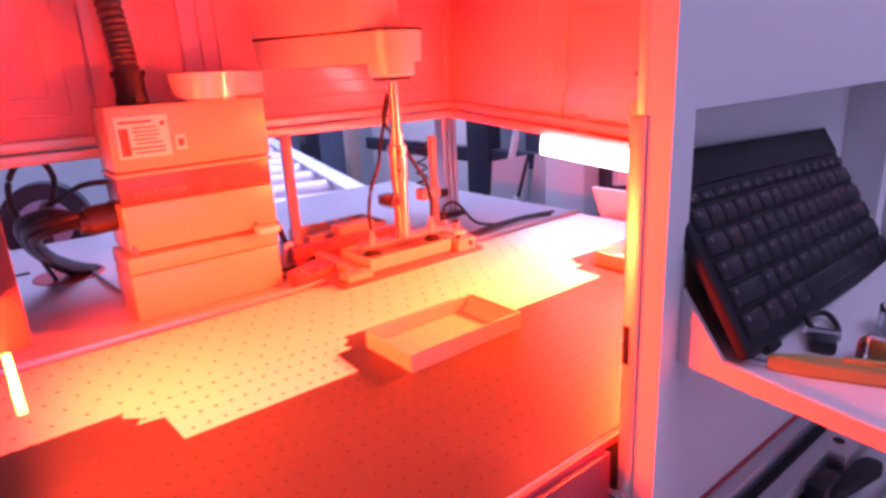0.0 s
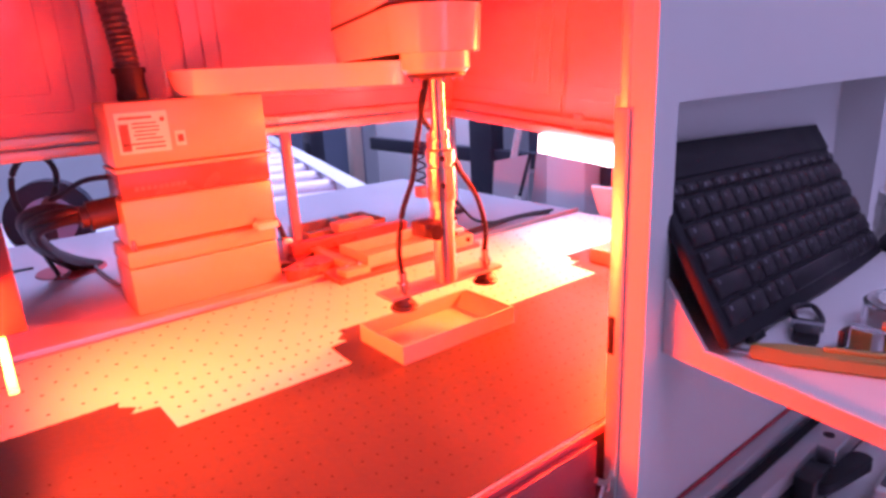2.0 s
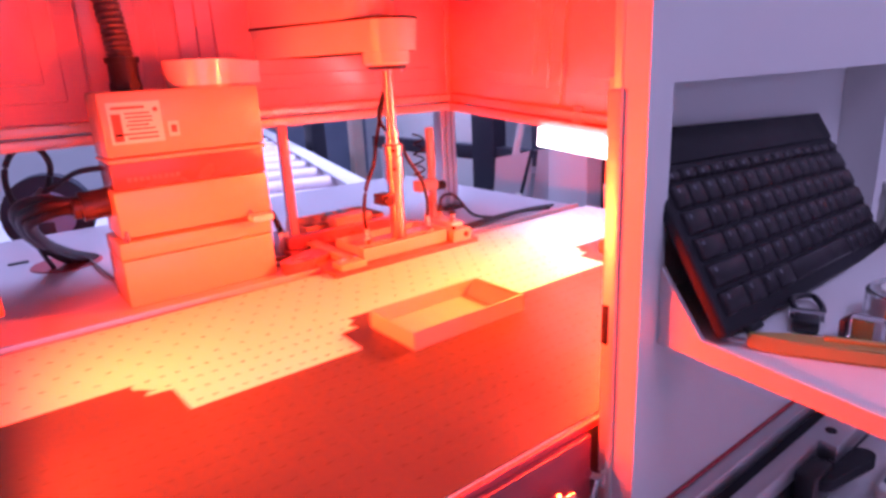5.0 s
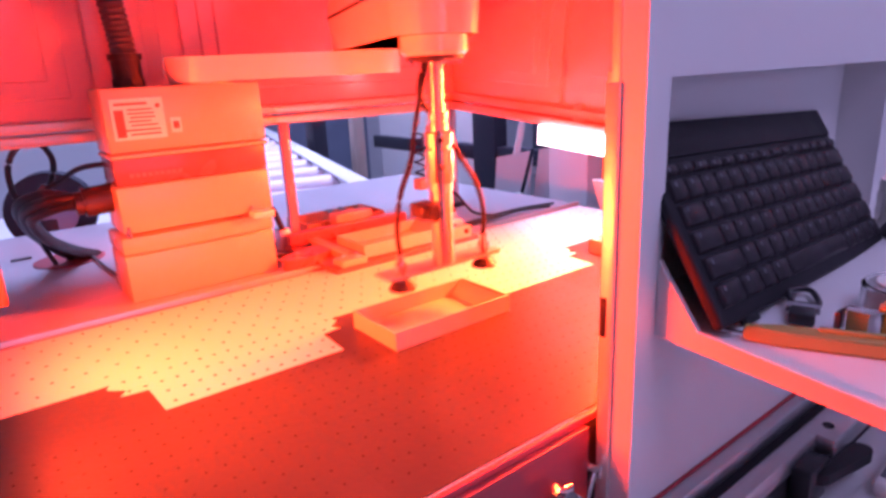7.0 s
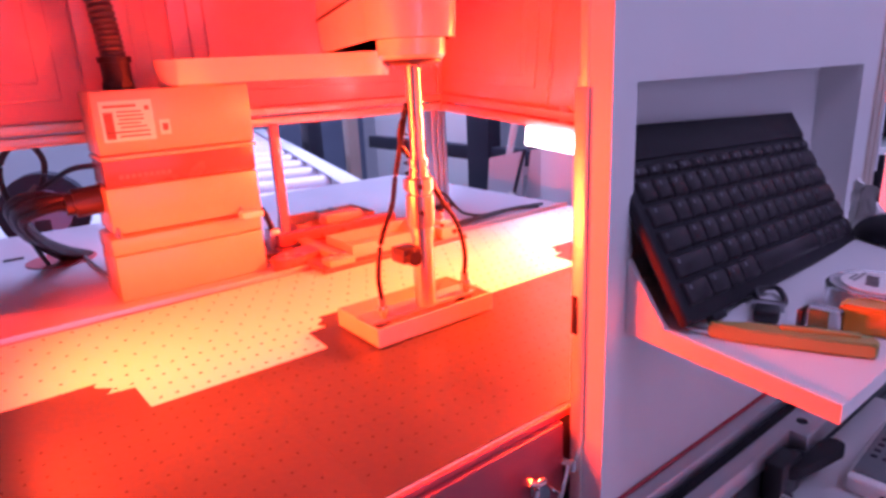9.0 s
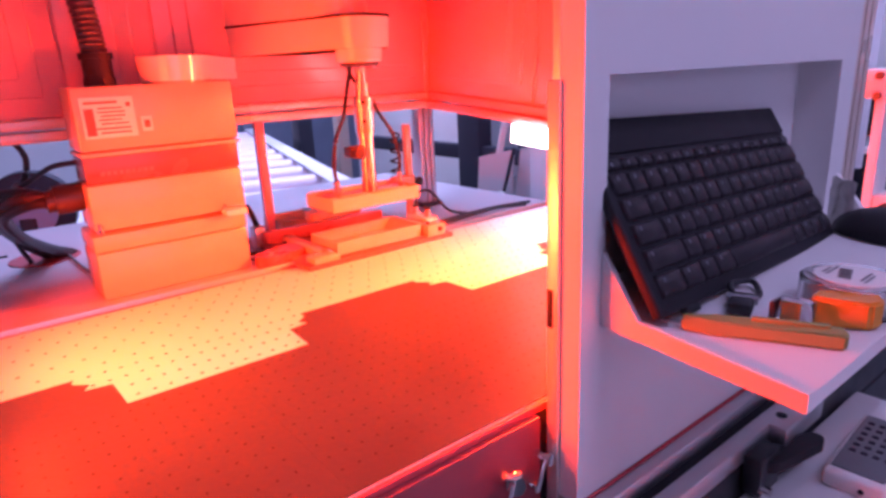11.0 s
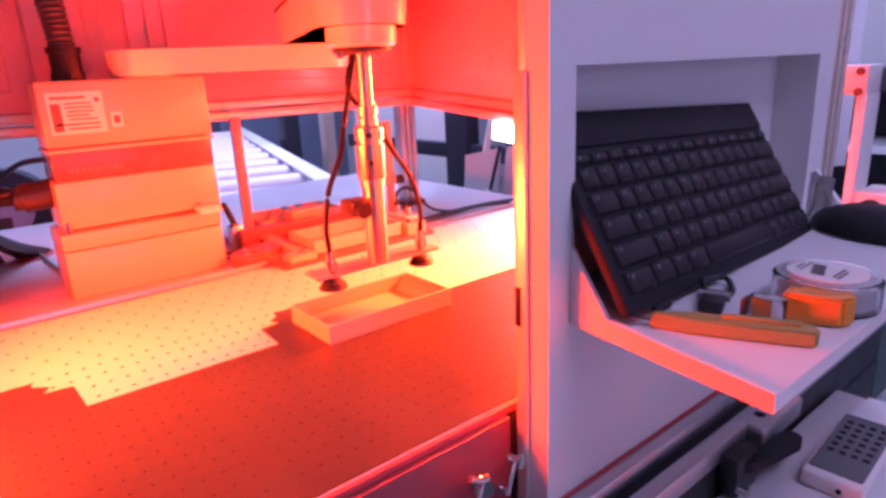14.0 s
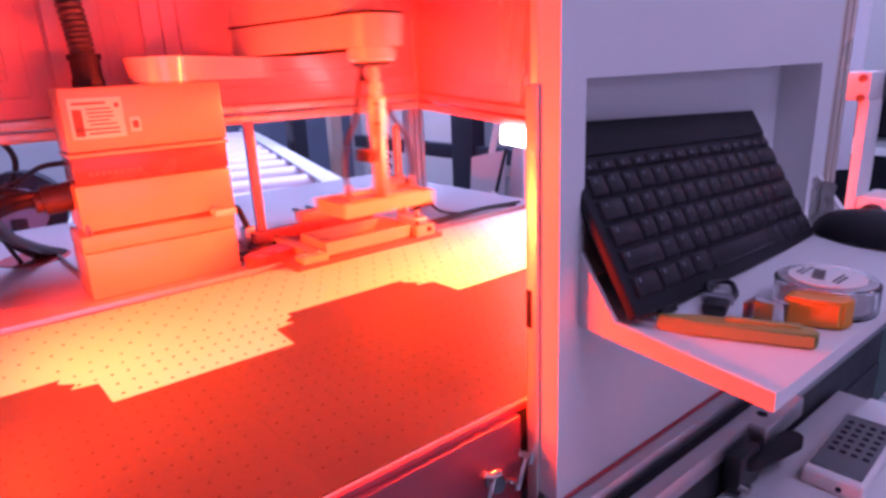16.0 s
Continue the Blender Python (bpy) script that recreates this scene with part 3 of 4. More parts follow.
    part("thumb_screw", cyl((-0.020, -0.017, 0.066), (-0.020, -0.009, 0.066), 0.007, n=16), M_BLACK, q)
    part("plate", box((-0.064, -0.004, 0.0100), (0.068, 0.022, 0.0135), 0.001), M_ROBOT_GREY, q)
    for s in (-1, 1):
        x = 0.0485 * s
        part("cup_stem", lathe([(0.0040, 0.0085), (0.0040, 0.017), (0.0056, 0.0175), (0.0056, 0.024), (0.0038, 0.0245), (0.0038, 0.033)], x, 0.0, 14), M_STEEL, q)
        part("suction_cup", lathe([(0.0122, 0.0), (0.0126, 0.0014), (0.0112, 0.0032), (0.0095, 0.0040), (0.0100, 0.0052), (0.0062, 0.0088)], x, 0.0, 22), M_RUBBER, q)
        part("air_hose", tube([(x, 0.0, 0.032), (x * 1.03, 0.0, 0.055), (x * 0.88, 0.002, 0.085), (x * 0.55, 0.006, 0.112), (x * 0.36, 0.012, 0.135), (-0.010, 0.011, 0.165), (-0.005, 0.005, 0.200)], 0.0024, 8), M_HOSE, q, "dark air hose")
    return r, arm1, arm2, q


def build_conduit():
    c = thing("cable_conduit", "dark corrugated cable conduit rising from the robot column", "conduit")
    part("hose", tube([(0.046, 0.050, 0.245), (0.045, 0.052, 0.28), (0.041, 0.055, 0.325), (0.033, 0.058, 0.40), (0.02, 0.06, 0.5), (0.03, 0.07, 0.62), (0.06, 0.09, 0.8)], 0.0128, 16, 0.07, 14), M_CONDUIT, c)
    f = bmesh.new()
    b_cyl(f, (0.046, 0.050, 0.227), (0.046, 0.050, 0.236), 0.0165, n=8)
    b_cyl(f, (0.046, 0.050, 0.236), (0.046, 0.050, 0.256), 0.0150, n=20)
    b_cyl(f, (0.046, 0.050, 0.256), (0.046, 0.050, 0.262), 0.0172, n=20)
    part("fitting", f, M_BLACK, c)


def build_cables():
    runs = [
        [(-0.028, 0.047, 0.116), (-0.053, 0.060, 0.114), (-0.073, 0.100, 0.099), (-0.066, 0.150, 0.067), (-0.040, 0.210, 0.032), (-0.008, 0.262, 0.0)],
        [(-0.028, 0.043, 0.111), (-0.049, 0.060, 0.106), (-0.068, 0.100, 0.090), (-0.056, 0.150, 0.059), (-0.030, 0.210, 0.026), (0.004, 0.262, 0.0)],
        [(-0.028, 0.050, 0.114), (-0.054, 0.080, 0.119), (-0.077, 0.120, 0.104), (-0.070, 0.170, 0.068), (-0.046, 0.220, 0.030), (-0.020, 0.268, 0.0)],
        [(-0.028, 0.050, 0.108), (-0.050, 0.075, 0.107), (-0.067, 0.120, 0.092), (-0.054, 0.170, 0.055), (-0.024, 0.225, 0.022), (0.008, 0.268, 0.0)],
    ]
    for pts in runs:
        c = thing("robot_cable", "thick black cable from the robot to the deck hole", "cable", "robot cables")
        part("sheath", tube(pts, 0.0062, 10), M_RUBBER, c)
    c = thing("looped_cable", "black cable looped in the air behind the robot column", "cable")
    part("sheath", tube([(-0.058, 0.155, 0.085), (-0.050, 0.170, 0.102), (-0.037, 0.170, 0.120), (-0.030, 0.170, 0.147), (-0.041, 0.170, 0.169), (-0.061, 0.170, 0.167), (-0.075, 0.170, 0.146), (-0.077, 0.170, 0.118), (-0.070, 0.165, 0.090), (-0.068, 0.160, 0.070)], 0.0036, 10), M_RUBBER, c)
    part("tie", tube([(-0.048, 0.166, 0.108), (-0.040, 0.166, 0.116)], 0.0075, 10, steps=2), M_GREYPL, c)
    c = thing("signal_cable", "black cable running from the column to the loop", "cable")
    part("sheath", tube([(0.012, 0.070, 0.146), (-0.011, 0.110, 0.140), (-0.032, 0.150, 0.122), (-0.050, 0.165, 0.109), (-0.066, 0.160, 0.080), (-0.058, 0.200, 0.040), (-0.045, 0.250, 0.001)], 0.0032, 8), M_RUBBER, c)
    c = thing("thin_cable", "thin grey cable on the deck beside the robot", "cable")
    part("sheath", tube([(-0.006, 0.262, 0.002), (-0.001, 0.240, 0.003), (0.003, 0.166, 0.003), (0.008, 0.120, 0.003), (0.020, 0.080, 0.003)], 0.0022, 6), M_GREYPL, c)
    c = thing("thin_cable", "thin grey cable curving from the column to the nest", "cable")
    part("sheath", tube([(0.172, 0.030, 0.003), (0.190, 0.004, 0.003), (0.205, 0.009, 0.003), (0.228, 0.017, 0.003), (0.250, 0.020, 0.003), (0.272, 0.022, 0.006)], 0.0018, 6), M_GREYPL, c)


# ---- pick-up nest ----
def build_nest():
    n = thing("tray_nest", "machined aluminium nest that holds the tray to be picked", "fixture")
    x, y = PICK
    # base plate, wing and back bar carry the red light in their colour
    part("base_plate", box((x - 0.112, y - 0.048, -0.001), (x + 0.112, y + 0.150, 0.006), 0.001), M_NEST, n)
    lb = part("stop_block", box((x - 0.104, y - 0.047, 0.006), (x - 0.069, y - 0.022, 0.014), 0.001), M_ROBOT, n)
    for dx in (-0.096, -0.078):
        part("screw", cyl((x + dx, y - 0.036, 0.014), (x + dx, y - 0.036, 0.0185), 0.0032, n=12), M_STEEL, lb)
    rb = part("stop_block", box((x + 0.069, y - 0.047, 0.006), (x + 0.100, y - 0.026, 0.022), 0.001), M_ROBOT, n)
    part("sensor_eye", cyl((x + 0.090, y - 0.049, 0.015), (x + 0.090, y - 0.046, 0.015), 0.0035, n=12), M_BLACK, rb)
    part("screw", cyl((x + 0.078, y - 0.036, 0.022), (x + 0.078, y - 0.036, 0.026), 0.003, n=12), M_DARKMETAL, rb)
    part("side_guide", box((x - 0.086, y - 0.020, 0.006), (x - 0.070, y + 0.085, 0.015), 0.001), M_ROBOT, n)
    part("side_guide", box((x + 0.070, y - 0.024, 0.006), (x + 0.088, y + 0.060, 0.018), 0.001), M_ROBOT, n)
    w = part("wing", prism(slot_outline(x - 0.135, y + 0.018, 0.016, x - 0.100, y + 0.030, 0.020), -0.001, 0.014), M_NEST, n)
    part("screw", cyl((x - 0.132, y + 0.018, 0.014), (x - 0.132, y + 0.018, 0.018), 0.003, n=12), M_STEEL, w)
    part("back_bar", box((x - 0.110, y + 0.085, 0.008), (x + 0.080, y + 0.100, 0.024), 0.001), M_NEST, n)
    part("bar_foot", box((x - 0.100, y + 0.087, 0.006), (x - 0.080, y + 0.098, 0.008), 0.001), M_WALL, n)
    part("bar_foot", box((x + 0.050, y + 0.087, 0.006), (x + 0.070, y + 0.098, 0.008), 0.001), M_WALL, n)
    pu = part("pusher", box((x - 0.03, y + 0.100, 0.020), (x + 0.03, y + 0.126, 0.036), 0.002), M_ROBOT, n)
    part("rod", cyl((x - 0.010, y + 0.126, 0.028), (x - 0.010, y + 0.170, 0.028), 0.004, n=12), M_STEEL, pu)
    part("rod", cyl((x + 0.012, y + 0.126, 0.028), (x + 0.012, y + 0.170, 0.028), 0.004, n=12), M_STEEL, pu)
    u = thing("air_cylinder", "small brass-coloured air cylinder with hose fittings", "air cylinder")
    part("body", box((x + 0.094, y - 0.010, -0.001), (x + 0.116, y + 0.040, 0.022), 0.002), M_ARM, u)
    for dy in (0.0, 0.028):
        f = part("fitting", lathe([(0.0055, 0.0215), (0.0055, 0.027), (0.0042, 0.0275), (0.0042, 0.034)], x + 0.105, y + dy, 14), M_STEEL, u)
        part("collar", lathe([(0.0050, 0.0335), (0.0050, 0.0365)], x + 0.105, y + dy, 14), M_BLACK, f)
    part("end_cap", cyl((x + 0.105, y - 0.010, 0.010), (x + 0.105, y - 0.016, 0.010), 0.008, n=18), M_STEEL, u)
    part("hose", tube([(x + 0.105, y + 0.028, 0.036), (x + 0.112, y + 0.032, 0.052), (x + 0.140, y + 0.038, 0.050), (x + 0.170, y + 0.030, 0.016), (x + 0.215, y + 0.024, 0.004)], 0.0024, 8), M_RUBBER, u)
    s = thing("sensor_post", "slim sensor post with a coiled cable beside the nest", "sensor post")
    px, py = 0.455, 0.055
    part("rod", box((px - 0.005, py - 0.005, -0.001), (px + 0.005, py + 0.005, 0.150), 0.001), M_ROBOT, s)
    part("sensor", box((px - 0.030, py - 0.010, 0.055), (px + 0.006, py + 0.010, 0.072), 0.002), M_ROBOT, s)
    part("knob", cyl((px + 0.006, py - 0.004, 0.060), (px + 0.020, py - 0.004, 0.060), 0.007, n=14), M_BLACK, s)
    coil = [(px - 0.022 + 0.008 * math.cos(i * 1.3), py + 0.008 * math.sin(i * 1.3), 0.075 + 0.0032 * i) for i in range(22)]
    part("coiled_cable", tube(coil, 0.0016, 6, steps=4), M_HOSE, s)
    h = thing("air_line", "black air line running along the deck", "hose", "air lines")
    part("tube", tube([(0.43, -0.045, 0.012), (0.47, -0.035, 0.010), (0.53, -0.015, 0.006), (0.585, -0.010, 0.006), (0.64, -0.02, 0.004)], 0.0028, 8), M_RUBBER, h)
    h = thing("air_line", "black air line running along the deck", "hose", "air lines")
    part("tube", tube([(0.43, -0.040, 0.014), (0.48, -0.022, 0.010), (0.54, -0.004, 0.006), (0.60, 0.0, 0.005), (0.66, -0.01, 0.004)], 0.0024, 8), M_RUBBER, h)
    v = thing("valve_fitting", "small metal valve with a black lever on the deck", "valve")
    part("body", box((0.205, 0.075, -0.001), (0.222, 0.095, 0.030), 0.003), M_ALU, v)
    part("lever", tube([(0.213, 0.085, 0.030), (0.205, 0.080, 0.050), (0.198, 0.075, 0.062)], 0.004, 8), M_RUBBER, v)
    part("hose", tube([(0.215, 0.085, 0.020), (0.235, 0.07, 0.018), (0.240, 0.05, 0.010), (0.21, 0.04, 0.004), (0.18, 0.045, 0.004)], 0.003, 8), M_RUBBER, v)


# ---- white board with keyboard niche ----
PY = -0.508
NX0, NX1, NZ0, NZ1 = 0.206, 0.542, 0.078, 0.219
BX0, BX1, BZ0, BZ1 = 0.183, 0.575, -0.060, 0.62


SHELF_Z = 0.0745


def build_board():
    b = thing("white_board", "white melamine front board with a recessed niche", "cabinet board")
    t = PY + 0.016
    part("stile", box((BX0, PY, BZ0), (NX0, t, BZ1), 0.0), M_PANEL, b)
    part("stile", box((NX1, PY, BZ0), (BX1, t, BZ1), 0.0), M_PANEL, b)
    part("upper_field", box((NX0, PY, NZ1), (NX1, t, BZ1), 0.0), M_PANEL, b)
    part("lower_field", box((NX0, PY, BZ0), (NX1, t, NZ0 - 0.012), 0.0), M_PANEL, b)
    d = -0.472
    part("niche_back", box((NX0 - 0.004, d, NZ0 - 0.012), (NX1 + 0.004, d + 0.004, NZ1 + 0.004), 0.0), M_PANEL, b)
    part("niche_side", box((NX0 - 0.004, t, NZ0), (NX0, d, NZ1), 0.0), M_PANEL, b)
    part("niche_side", box((NX1, t, NZ0), (NX1 + 0.004, d, NZ1), 0.0), M_PANEL, b)
    part("niche_top", box((NX0 - 0.004, t, NZ1 + 0.0002), (NX1 + 0.004, d, NZ1 + 0.004), 0.0), M_PANEL, b)
    p = thing("board_post", "silver painted post with a slim strip beside the board", "post")
    part("post", box((BX0 - 0.0005, PY + 0.0162, BZ0 - 0.2), (BX0 + 0.03, PY + 0.0225, BZ1), 0.0006), M_POST, p)
    part("strip", box((BX0 - 0.0028, PY + 0.0150, BZ0 - 0.2), (BX0 - 0.0007, PY + 0.0245, 0.217), 0.0006), M_POST, p)
    part("latch", box((BX0 - 0.0036, PY + 0.0195, 0.064), (BX0 - 0.0026, PY + 0.0240, 0.090), 0.0004), M_BLACK, p)
    e = thing("frame_profile", "grooved aluminium frame profile beside the board", "frame profile")
    bm = bmesh.new()
    for dx in (0.0, 0.014, 0.028):
        b_box(bm, (BX1 + 0.002 + dx, PY + 0.002, -0.30), (BX1 + 0.012 + dx, PY + 0.032, BZ1), 0.001)
    b_box(bm, (BX1 + 0.003, PY + 0.008, -0.30), (BX1 + 0.038, PY + 0.030, BZ1), 0)
    part("bar", bm, M_RAIL, e)
    s = thing("keyboard_shelf", "white fold-out shelf with sloped side cheeks", "shelf")
    zs, zb, yf = SHELF_Z, 0.0655, -0.637
    part("board", prism([(0.2070, PY + 0.0355), (0.2070, PY), (0.1905, yf), (0.60, yf), (0.60, PY + 0.0355)], zb, zs), M_PANEL, s)

    def cheek(xa, xb, w):
        """A side cheek from xa at the board to xb at the front, w thick."""
        bm = bmesh.new()
        prof = [(PY - 0.0005, zb), (yf, zb), (yf, zs + 0.0008), (PY - 0.030, zs + 0.003), (PY - 0.0005, 0.114)]
        at = [xa + (xb - xa) * (PY - y) / (PY - yf) for y, z in prof]
        a = [bm.verts.new((x, y, z)) for x, (y, z) in zip(at, prof)]
        c = [bm.verts.new((x + w, y, z)) for x, (y, z) in zip(at, prof)]
        for i in range(5):
            bm.faces.new((a[i], a[(i + 1) % 5], c[(i + 1) % 5], c[i]))
        bm.faces.new(a)
        bm.faces.new(c[::-1])
        return bm
    part("cheek", cheek(0.2025, 0.1862, 0.0042), M_EDGE, s)
    part("cheek", cheek(0.560, 0.560, 0.008), M_EDGE, s)


def build_keyboard():
    W, D = 0.288, 0.130
    m = pose(0.2010, -0.5460, 0.0790, 0, 0, 4) @ pose(0, 0, 0, 58, 0, 0) @ pose(0, 0, 0, 0, 0, -3)
    k = thing("keyboard", "compact black keyboard leaning in the niche", "keyboard", at=m)
    bm = box((0, 0, 0), (W, D, 0.008), 0.003, 3)
    part("case", bm, M_BLACK, k)
    part("top_bar", box((0.003, D - 0.026, 0.0075), (W - 0.003, D - 0.0015, 0.0100), 0.0012, 2), M_BLACK, k)
    rows = [
        [1.0] * 15, [1.0] * 13 + [2.0], [1.5] + [1.0] * 12 + [1.5], [1.75] + [1.0] * 11 + [2.25], [2.25] + [1.0] * 10 + [1.75],
        [1.5, 1.25, 1.0, 1.25, 5.5, 1.0, 1.0, 1.0, 1.0, 0.5][:9],
    ]
    heights = [0.0095, 0.0165, 0.0165, 0.0165, 0.0165, 0.0165]
    y = D - 0.029
    legends = bmesh.new()
    for row, h in zip(rows, heights):
        unit = (W - 0.012) / sum(row)
        x = 0.006
        for w in row:
            kw = w * unit
            b = bmesh.new()
            b_box(b, (x + 0.0009, y - h + 0.0009, 0.0076), (x + kw - 0.0009, y - 0.0009, 0.0115), 0.0)
            top = [v for v in b.verts if v.co.z > 0.011]
            cx, cy = x + kw / 2, y - h / 2
            for v in top:
                v.co.x = cx + (v.co.x - cx) * (1 - 0.0030 / kw)
                v.co.y = cy + 0.0004 + (v.co.y - cy) * (1 - 0.0030 / h)
            bmesh.ops.bevel(b, geom=list(b.edges), offset=0.0008, segments=1, affect="EDGES")
            part("key", b, M_KEY, k)
            if w < 3:
                b_box(legends, (x + 0.005, y - 0.0062, 0.0114), (x + 0.0072, y - 0.0034, 0.01175), 0)
            x += kw
        y -= h
    for x in (0.030, 0.245):
        part("foot", box((x, -0.0045, 0.0008), (x + 0.016, 0.002, 0.0060), 0.001), M_RUBBER, k)
    part("legend", legends, M_LEGEND, k, "small pale key legends")


def build_shelf_things():
    z = SHELF_Z
    # box cutter
    ax, ay, bx, by = 0.2155, -0.556, 0.2525, -0.628
    L = math.hypot(bx - ax, by - ay)
    m = pose(ax, ay, z + 0.0005, 0, 0, math.degrees(math.atan2(by - ay, bx - ax)))
    c = thing("box_cutter", "orange plastic snap-off box cutter", "box cutter", at=m)
    bm = bmesh.new()
    prof = [(0.0, -0.003), (0.020, -0.0065), (L, -0.0070), (L + 0.002, 0.0), (L, 0.0070), (0.020, 0.0055), (0.0, 0.002)]
    prism(prof, 0, 0.0085, bm)
    bmesh.ops.bevel(bm, geom=list(bm.edges), offset=0.0012, segments=2, affect="EDGES")
    part("handle", bm, M_ORANGE, c)
    part("slider", box((L * 0.45, 0.0, 0.0083), (L * 0.92, 0.0045, 0.0105), 0.001), M_ORANGE, c)
    part("blade", box((-0.012, -0.0015, 0.003), (0.004, 0.0015, 0.0042), 0.0), M_BLADE, c)
    # tape dispenser
    m = pose(0.3105, -0.6055, z + 0.0005, 0, 0, 0)
    t = thing("tape_dispenser", "clear tape roll in an orange and clear dispenser", "tape dispenser", at=m)
    part("roll", lathe([(0.017, 0.002), (0.0255, 0.0025), (0.0255, 0.0165), (0.017, 0.017)], 0.007, -0.003, 32), M_TAPE, t)
    part("label_disc", lathe([(0.0215, 0.0182), (0.0215, 0.0192)], 0.007, -0.003, 28), M_LABEL, t, "round white label with dark print")
    for i in range(4):
        part("print_bar", box((-0.003 + i * 0.0052, -0.004 + 0.0015 * i, 0.0190), (0.0008 + i * 0.0052, 0.003 + 0.0015 * i, 0.0196), 0), M_INK, t)
    for i, (x0, x1) in enumerate(((-0.002, 0.016), (-0.004, 0.012), (0.000, 0.019), (0.002, 0.014))):
        yy = (-0.0100, -0.0128, 0.0092, 0.0120)[i]
        part("print_bar", box((x0, yy, 0.0190), (x1, yy + 0.0012, 0.0196), 0), M_INK, t)
    clip = prism([(-0.039, 0.003), (-0.035, -0.013), (-0.029, -0.025), (-0.021, -0.028), (-0.010, -0.024), (-0.020, 0.0), (-0.026, 0.006)], 0.0, 0.0165)
    bmesh.ops.bevel(clip, geom=list(clip.edges), offset=0.0018, segments=2, affect="EDGES")
    part("clip", clip, M_CLIP, t, "bright orange clip")
    part("cutter_holder", box((-0.052, -0.001, 0.0), (-0.039, 0.018, 0.0145), 0.002), M_CLEAR, t)
    part("cutter_teeth", box((-0.053, 0.016, 0.001), (-0.043, 0.0195, 0.0125), 0.0005), M_DARKMETAL, t)
    part("cutter_rib", box((-0.0485, 0.004, 0.0006), (-0.0475, 0.0145, 0.013), 0.0003), M_ORANGE, t)
    part("case", lathe([(0.0285, 0.0), (0.0290, 0.002), (0.0290, 0.0165), (0.0270, 0.0185), (0.0220, 0.0186), (0.0218, 0.0175), (0.0272, 0.0170), (0.0276, 0.0010)], 0.007, -0.003, 36), M_CLEAR, t)
    # clip
    m = pose(0.272, -0.564, z + 0.0005, 0, 0, 20)
    p = thing("metal_clip", "small dark metal clip lying on the shelf", "clip", at=m)
    part("body", box((-0.020, -0.007, 0), (0.004, 0.007, 0.008), 0.002), M_DARKMETAL, p)
    part("spring", cyl((-0.004, -0.009, 0.006), (-0.004, 0.009, 0.006), 0.0030, n=14), M_BLADE, p)
    part("arm", tube([(0.002, 0.006, 0.006), (0.018, 0.009, 0.007), (0.034, 0.003, 0.005), (0.036, -0.003, 0.004), (0.018, -0.008, 0.003), (0.002, -0.006, 0.003)], 0.0019, 8), M_DARKMETAL, p)
    # mouse
    m = pose(0.498, -0.580, z + 0.0005, 0, 0, 75)
    o = thing("computer_mouse", "dark computer mouse lying on the shelf", "mouse", at=m)
    bm = bmesh.new()
    bmesh.ops.create_uvsphere(bm, u_segments=24, v_segments=14, radius=1)
    for v in bm.verts:
        v.co = Vector((v.co.x * 0.052, v.co.y * 0.031, max(0, v.co.z) * 0.024 + 0.001))
    part("shell", bm, M_BLACK, o)
    part("base", lathe([(0.030, 0.0), (0.030, 0.003)], 0, 0, 24), M_GREYPL, o)
    bag = thing("plastic_bag", "crumpled thin clear plastic behind the keyboard", "plastic bag")
    bm = bmesh.new()
    bmesh.ops.create_grid(bm, x_segments=10, y_segments=14, size=1)
    for v in bm.verts:
        n = noise.noise(v.co * 2.3)
        v.co = Vector((0.512 + v.co.x * 0.006 + n * 0.005, -0.532 + v.co.x * 0.012 + 0.003 * n, z + 0.022 + v.co.y * 0.021 + 0.003 * n))
    part("film", bm, M_TAPE, bag)


